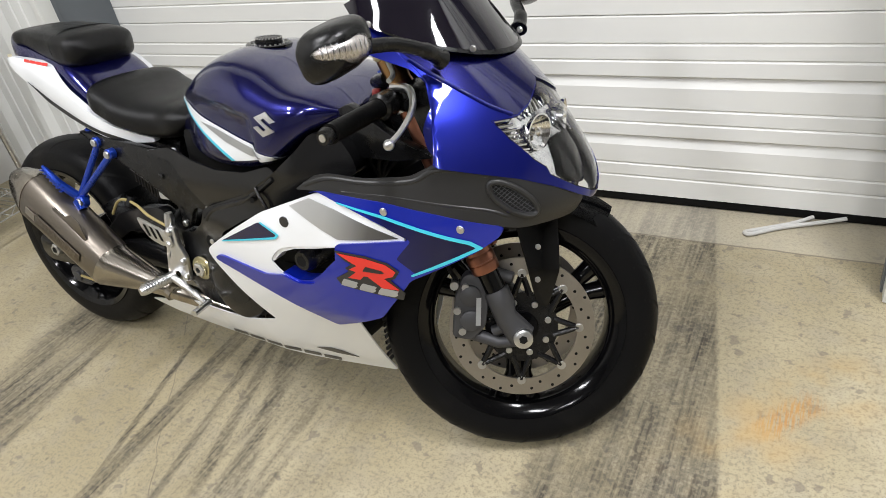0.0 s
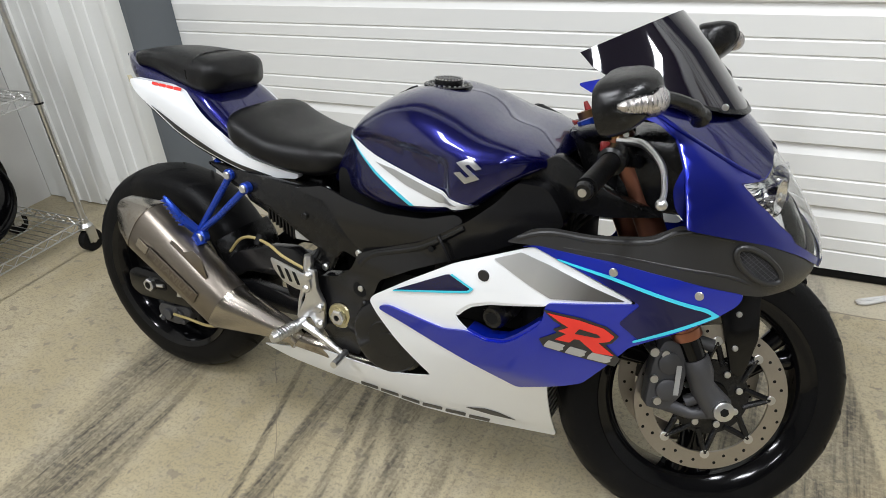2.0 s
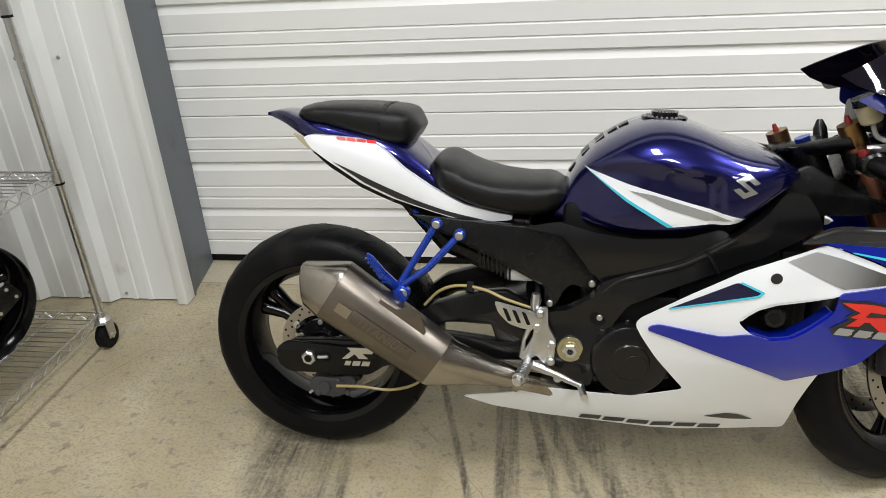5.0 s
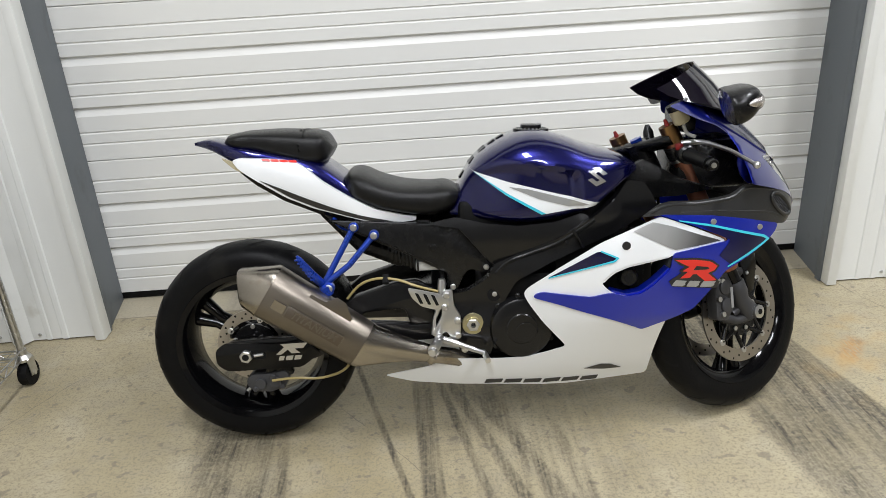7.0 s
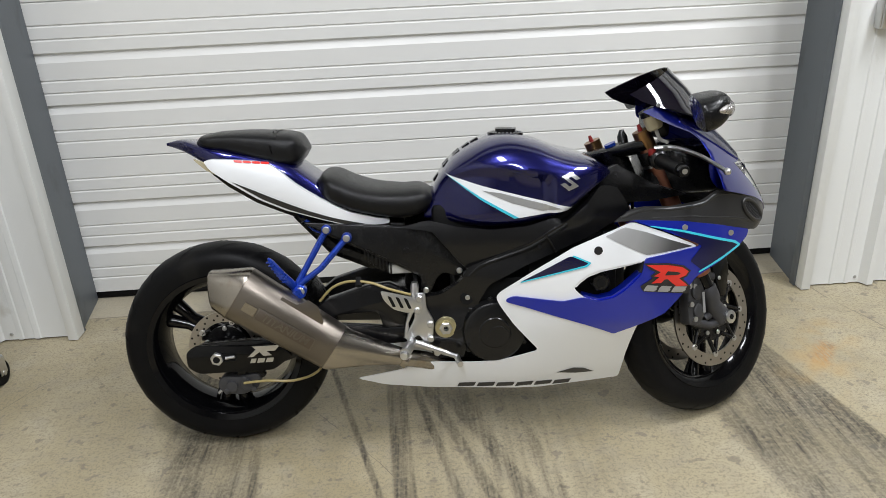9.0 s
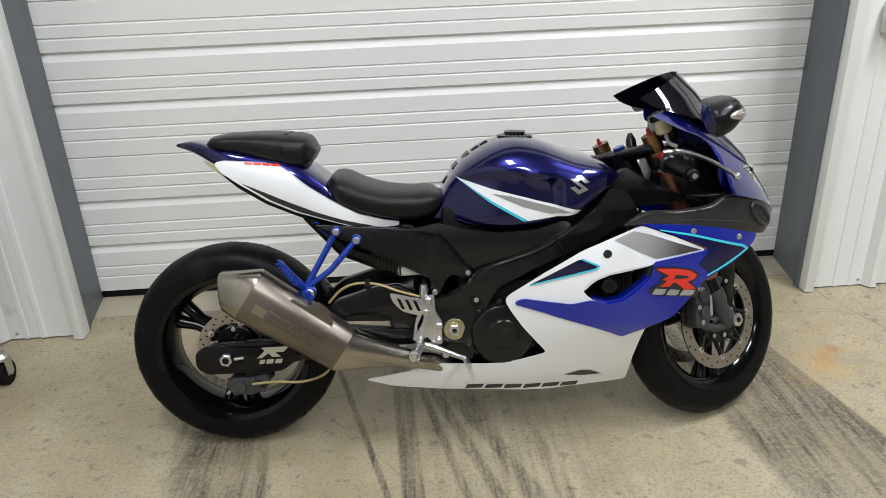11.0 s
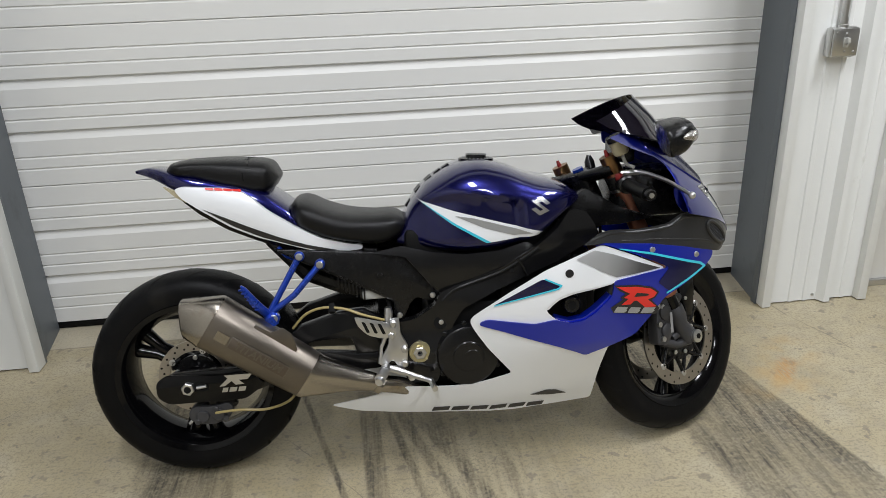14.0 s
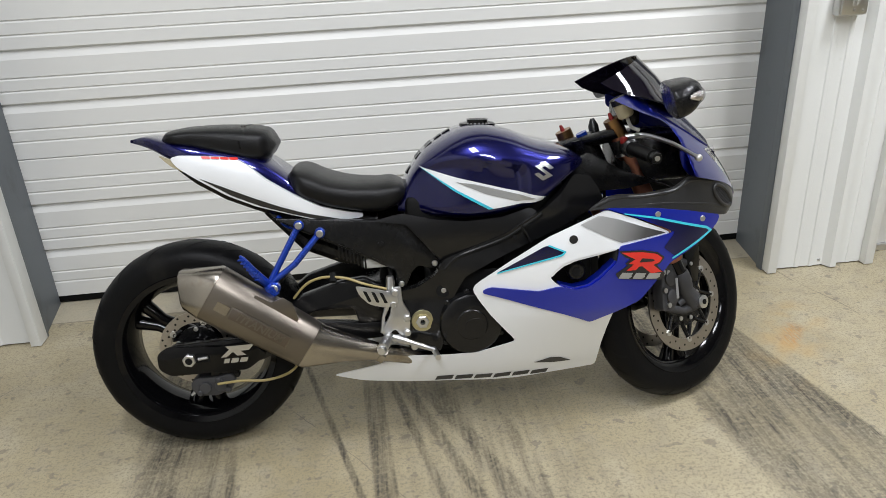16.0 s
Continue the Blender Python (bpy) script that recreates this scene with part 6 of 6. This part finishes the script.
# ---- wire rack with wheels on it ----
def wire_rack():
    root = tagged(new("wire_rack"), "chrome wire shelving rack on black casters holding wheels", "shelving rack")
    xa, xb, ya, yb = -1.590, -2.055, -0.650, -1.90
    for x in (xa, xb):
        for y in (ya, yb):
            n = 66
            pts, rs = [], []
            for k in range(n):
                z = 0.115 + 0.0254 * k
                pts += [(x, y, z), (x, y, z + 0.021), (x, y, z + 0.0215), (x, y, z + 0.0249)]
                rs += [0.0127, 0.0127, 0.0117, 0.0117]
            part("post", tube(pts, rs, 14), ZINC, root, "grooved chrome post")
            c = part("caster", tube([(x - 0.016, y, 0.045), (x + 0.016, y, 0.045)], 0.045, 28), SEAL, root, "black rubber caster")
            part("caster_fork", box((x - 0.024, y - 0.02, 0.04), (x - 0.019, y + 0.02, 0.105), 0.001), ZINC, c)
            part("caster_fork", box((x + 0.019, y - 0.02, 0.04), (x + 0.024, y + 0.02, 0.105), 0.001), ZINC, c)
            part("caster_top", tube([(x, y, 0.098), (x, y, 0.108), (x, y, 0.122)], [0.028, 0.028, 0.018], 18), ZINC, c)
            part("caster_hub", tube([(x - 0.026, y, 0.045), (x + 0.026, y, 0.045)], 0.010, 12), ALU, c)
    for z in (0.135, 0.655, 1.165, 1.70):
        sh = part("shelf", tube([(xa, ya, z), (xa, yb, z)], 0.0032, 6), ZINC, root, "zinc wire shelf")
        for p, q in (((xb, ya), (xb, yb)), ((xa, ya), (xb, ya)), ((xa, yb), (xb, yb))):
            part("edge_wire", tube([(*p, z), (*q, z)], 0.0032, 6), ZINC, sh)
        for p, q in (((xa, ya), (xa, yb)), ((xb, ya), (xb, yb)), ((xa, ya), (xb, ya)), ((xa, yb), (xb, yb))):
            part("edge_wire", tube([(*p, z - 0.032), (*q, z - 0.032)], 0.0032, 6), ZINC, sh)
            a, b = Vector((*p, z)), Vector((*q, z))
            n = max(4, round((b - a).length / 0.032))
            part("truss_wire", tube([a.lerp(b, k / n) - Vector((0, 0, 0.002 if k % 2 else 0.030)) for k in range(n + 1)], 0.0024, 6), ZINC, sh)
        n = 46
        for k in range(1, n):
            y = ya + (yb - ya) * k / n
            part("deck_wire", tube([(xa, y, z + 0.004), (xb, y, z + 0.004)], 0.0018, 5), ZINC, sh)
        for u in (0.33, 0.67):
            part("edge_wire", tube([(xa + (xb - xa) * u, ya, z), (xa + (xb - xa) * u, yb, z)], 0.0028, 6), ZINC, sh)
        for x in (xa, xb):
            for y in (ya, yb):
                part("collar", tube([(x, y, z - 0.034), (x, y, z + 0.006)], [0.0185, 0.0165], 16), ZINC, sh)
                part("clip", tube([(x, y, z - 0.042), (x, y, z - 0.034)], 0.0165, 14), SEAL, sh)


wire_rack()


def loose_wheel(c, m, metal, plate, label):
    """A bare motorcycle wheel with sprocket and a guard plate, standing on edge."""
    root = tagged(new("spare_wheelset"), label, "wheel", "wheels on the rack")
    root.matrix_world = Matrix.Translation(c) @ m
    r, w = 0.216, 0.085
    part("rim", lathe([(r, -w), (r + 0.004, -w + 0.004), (r - 0.010, -w + 0.010), (r - 0.022, -w * 0.5), (r - 0.040, -w * 0.2), (r - 0.044, 0), (r - 0.040, w * 0.2), (r - 0.022, w * 0.5), (r - 0.010, w - 0.010), (r + 0.004, w - 0.004), (r, w), (r - 0.014, w - 0.012), (r - 0.034, w * 0.5), (r - 0.052, 0), (r - 0.034, -w * 0.5), (r - 0.014, -w + 0.012)], 96), metal, root)
    part("hub", tube([(0, -0.075, 0), (0, -0.05, 0), (0, 0.05, 0), (0, 0.06, 0)], [0.036, 0.052, 0.052, 0.036], 32), metal, root)
    for k in range(3):
        for da in (-0.22, 0.22):
            a = 2 * math.pi * k / 3 + 0.4
            part("spoke", tube([(0.04 * math.cos(a + 2 * da), 0, 0.04 * math.sin(a + 2 * da)), (0.11 * math.cos(a + da), 0, 0.11 * math.sin(a + da)), ((r - 0.045) * math.cos(a + da * 1.3), 0, (r - 0.045) * math.sin(a + da * 1.3))], [0.022, 0.015, 0.020], 14), metal, root)
    teeth = []
    n = 44
    for k in range(n):
        for q, rr in ((0.0, 0.098), (0.3, 0.107), (0.5, 0.107), (0.8, 0.098)):
            a = 2 * math.pi * (k + q) / n
            teeth.append((rr * math.cos(a), rr * math.sin(a)))
    sp = part("sprocket", prism(teeth, -0.066, -0.060, 0), metal, root, "toothed sprocket")
    for k in range(5):
        a = 2 * math.pi * k / 5 + 0.2
        part("sprocket_bolt", disc((0.066 * math.cos(a), -0.066, 0.066 * math.sin(a)), 0.009, 0.010, 10), ALU, sp)
    g = math.radians(32)
    gx, gz = math.cos(g), math.sin(g)
    ol = [(-0.30 * gx + 0.036 * -gz, -0.30 * gz + 0.036 * gx), (0.185 * gx + 0.036 * -gz, 0.185 * gz + 0.036 * gx), (0.185 * gx + 0.036 * gz, 0.185 * gz - 0.036 * gx), (-0.30 * gx + 0.036 * gz, -0.30 * gz - 0.036 * gx)]
    pl = part("guard_plate", prism(rounded([(a, b - 0.075) for a, b in ol], 0.022), -0.104, -0.098, 0.002), plate, root, "flat guard plate with bolts")
    for u in (-0.20, -0.08, 0.03, 0.10, 0.165):
        for v in (-0.020, 0.020):
            if (u > 0.05) or v > 0:
                part("plate_bolt", disc((u * gx - v * gz, -0.104, u * gz + v * gx - 0.075), 0.0055, 0.004, 10), ALU, pl)


TURN_W = pose(0, 0, 0, 6, 0, 62)
loose_wheel((-1.815, -0.985, 0.362), TURN_W, BLACK_GLOSS, BLACK_SATIN, "gloss black motorcycle wheel with sprocket standing on the rack")
loose_wheel((-1.815, -0.985, 0.882), TURN_W, CHROME, CHROME, "polished chrome motorcycle wheel with sprocket on the rack")
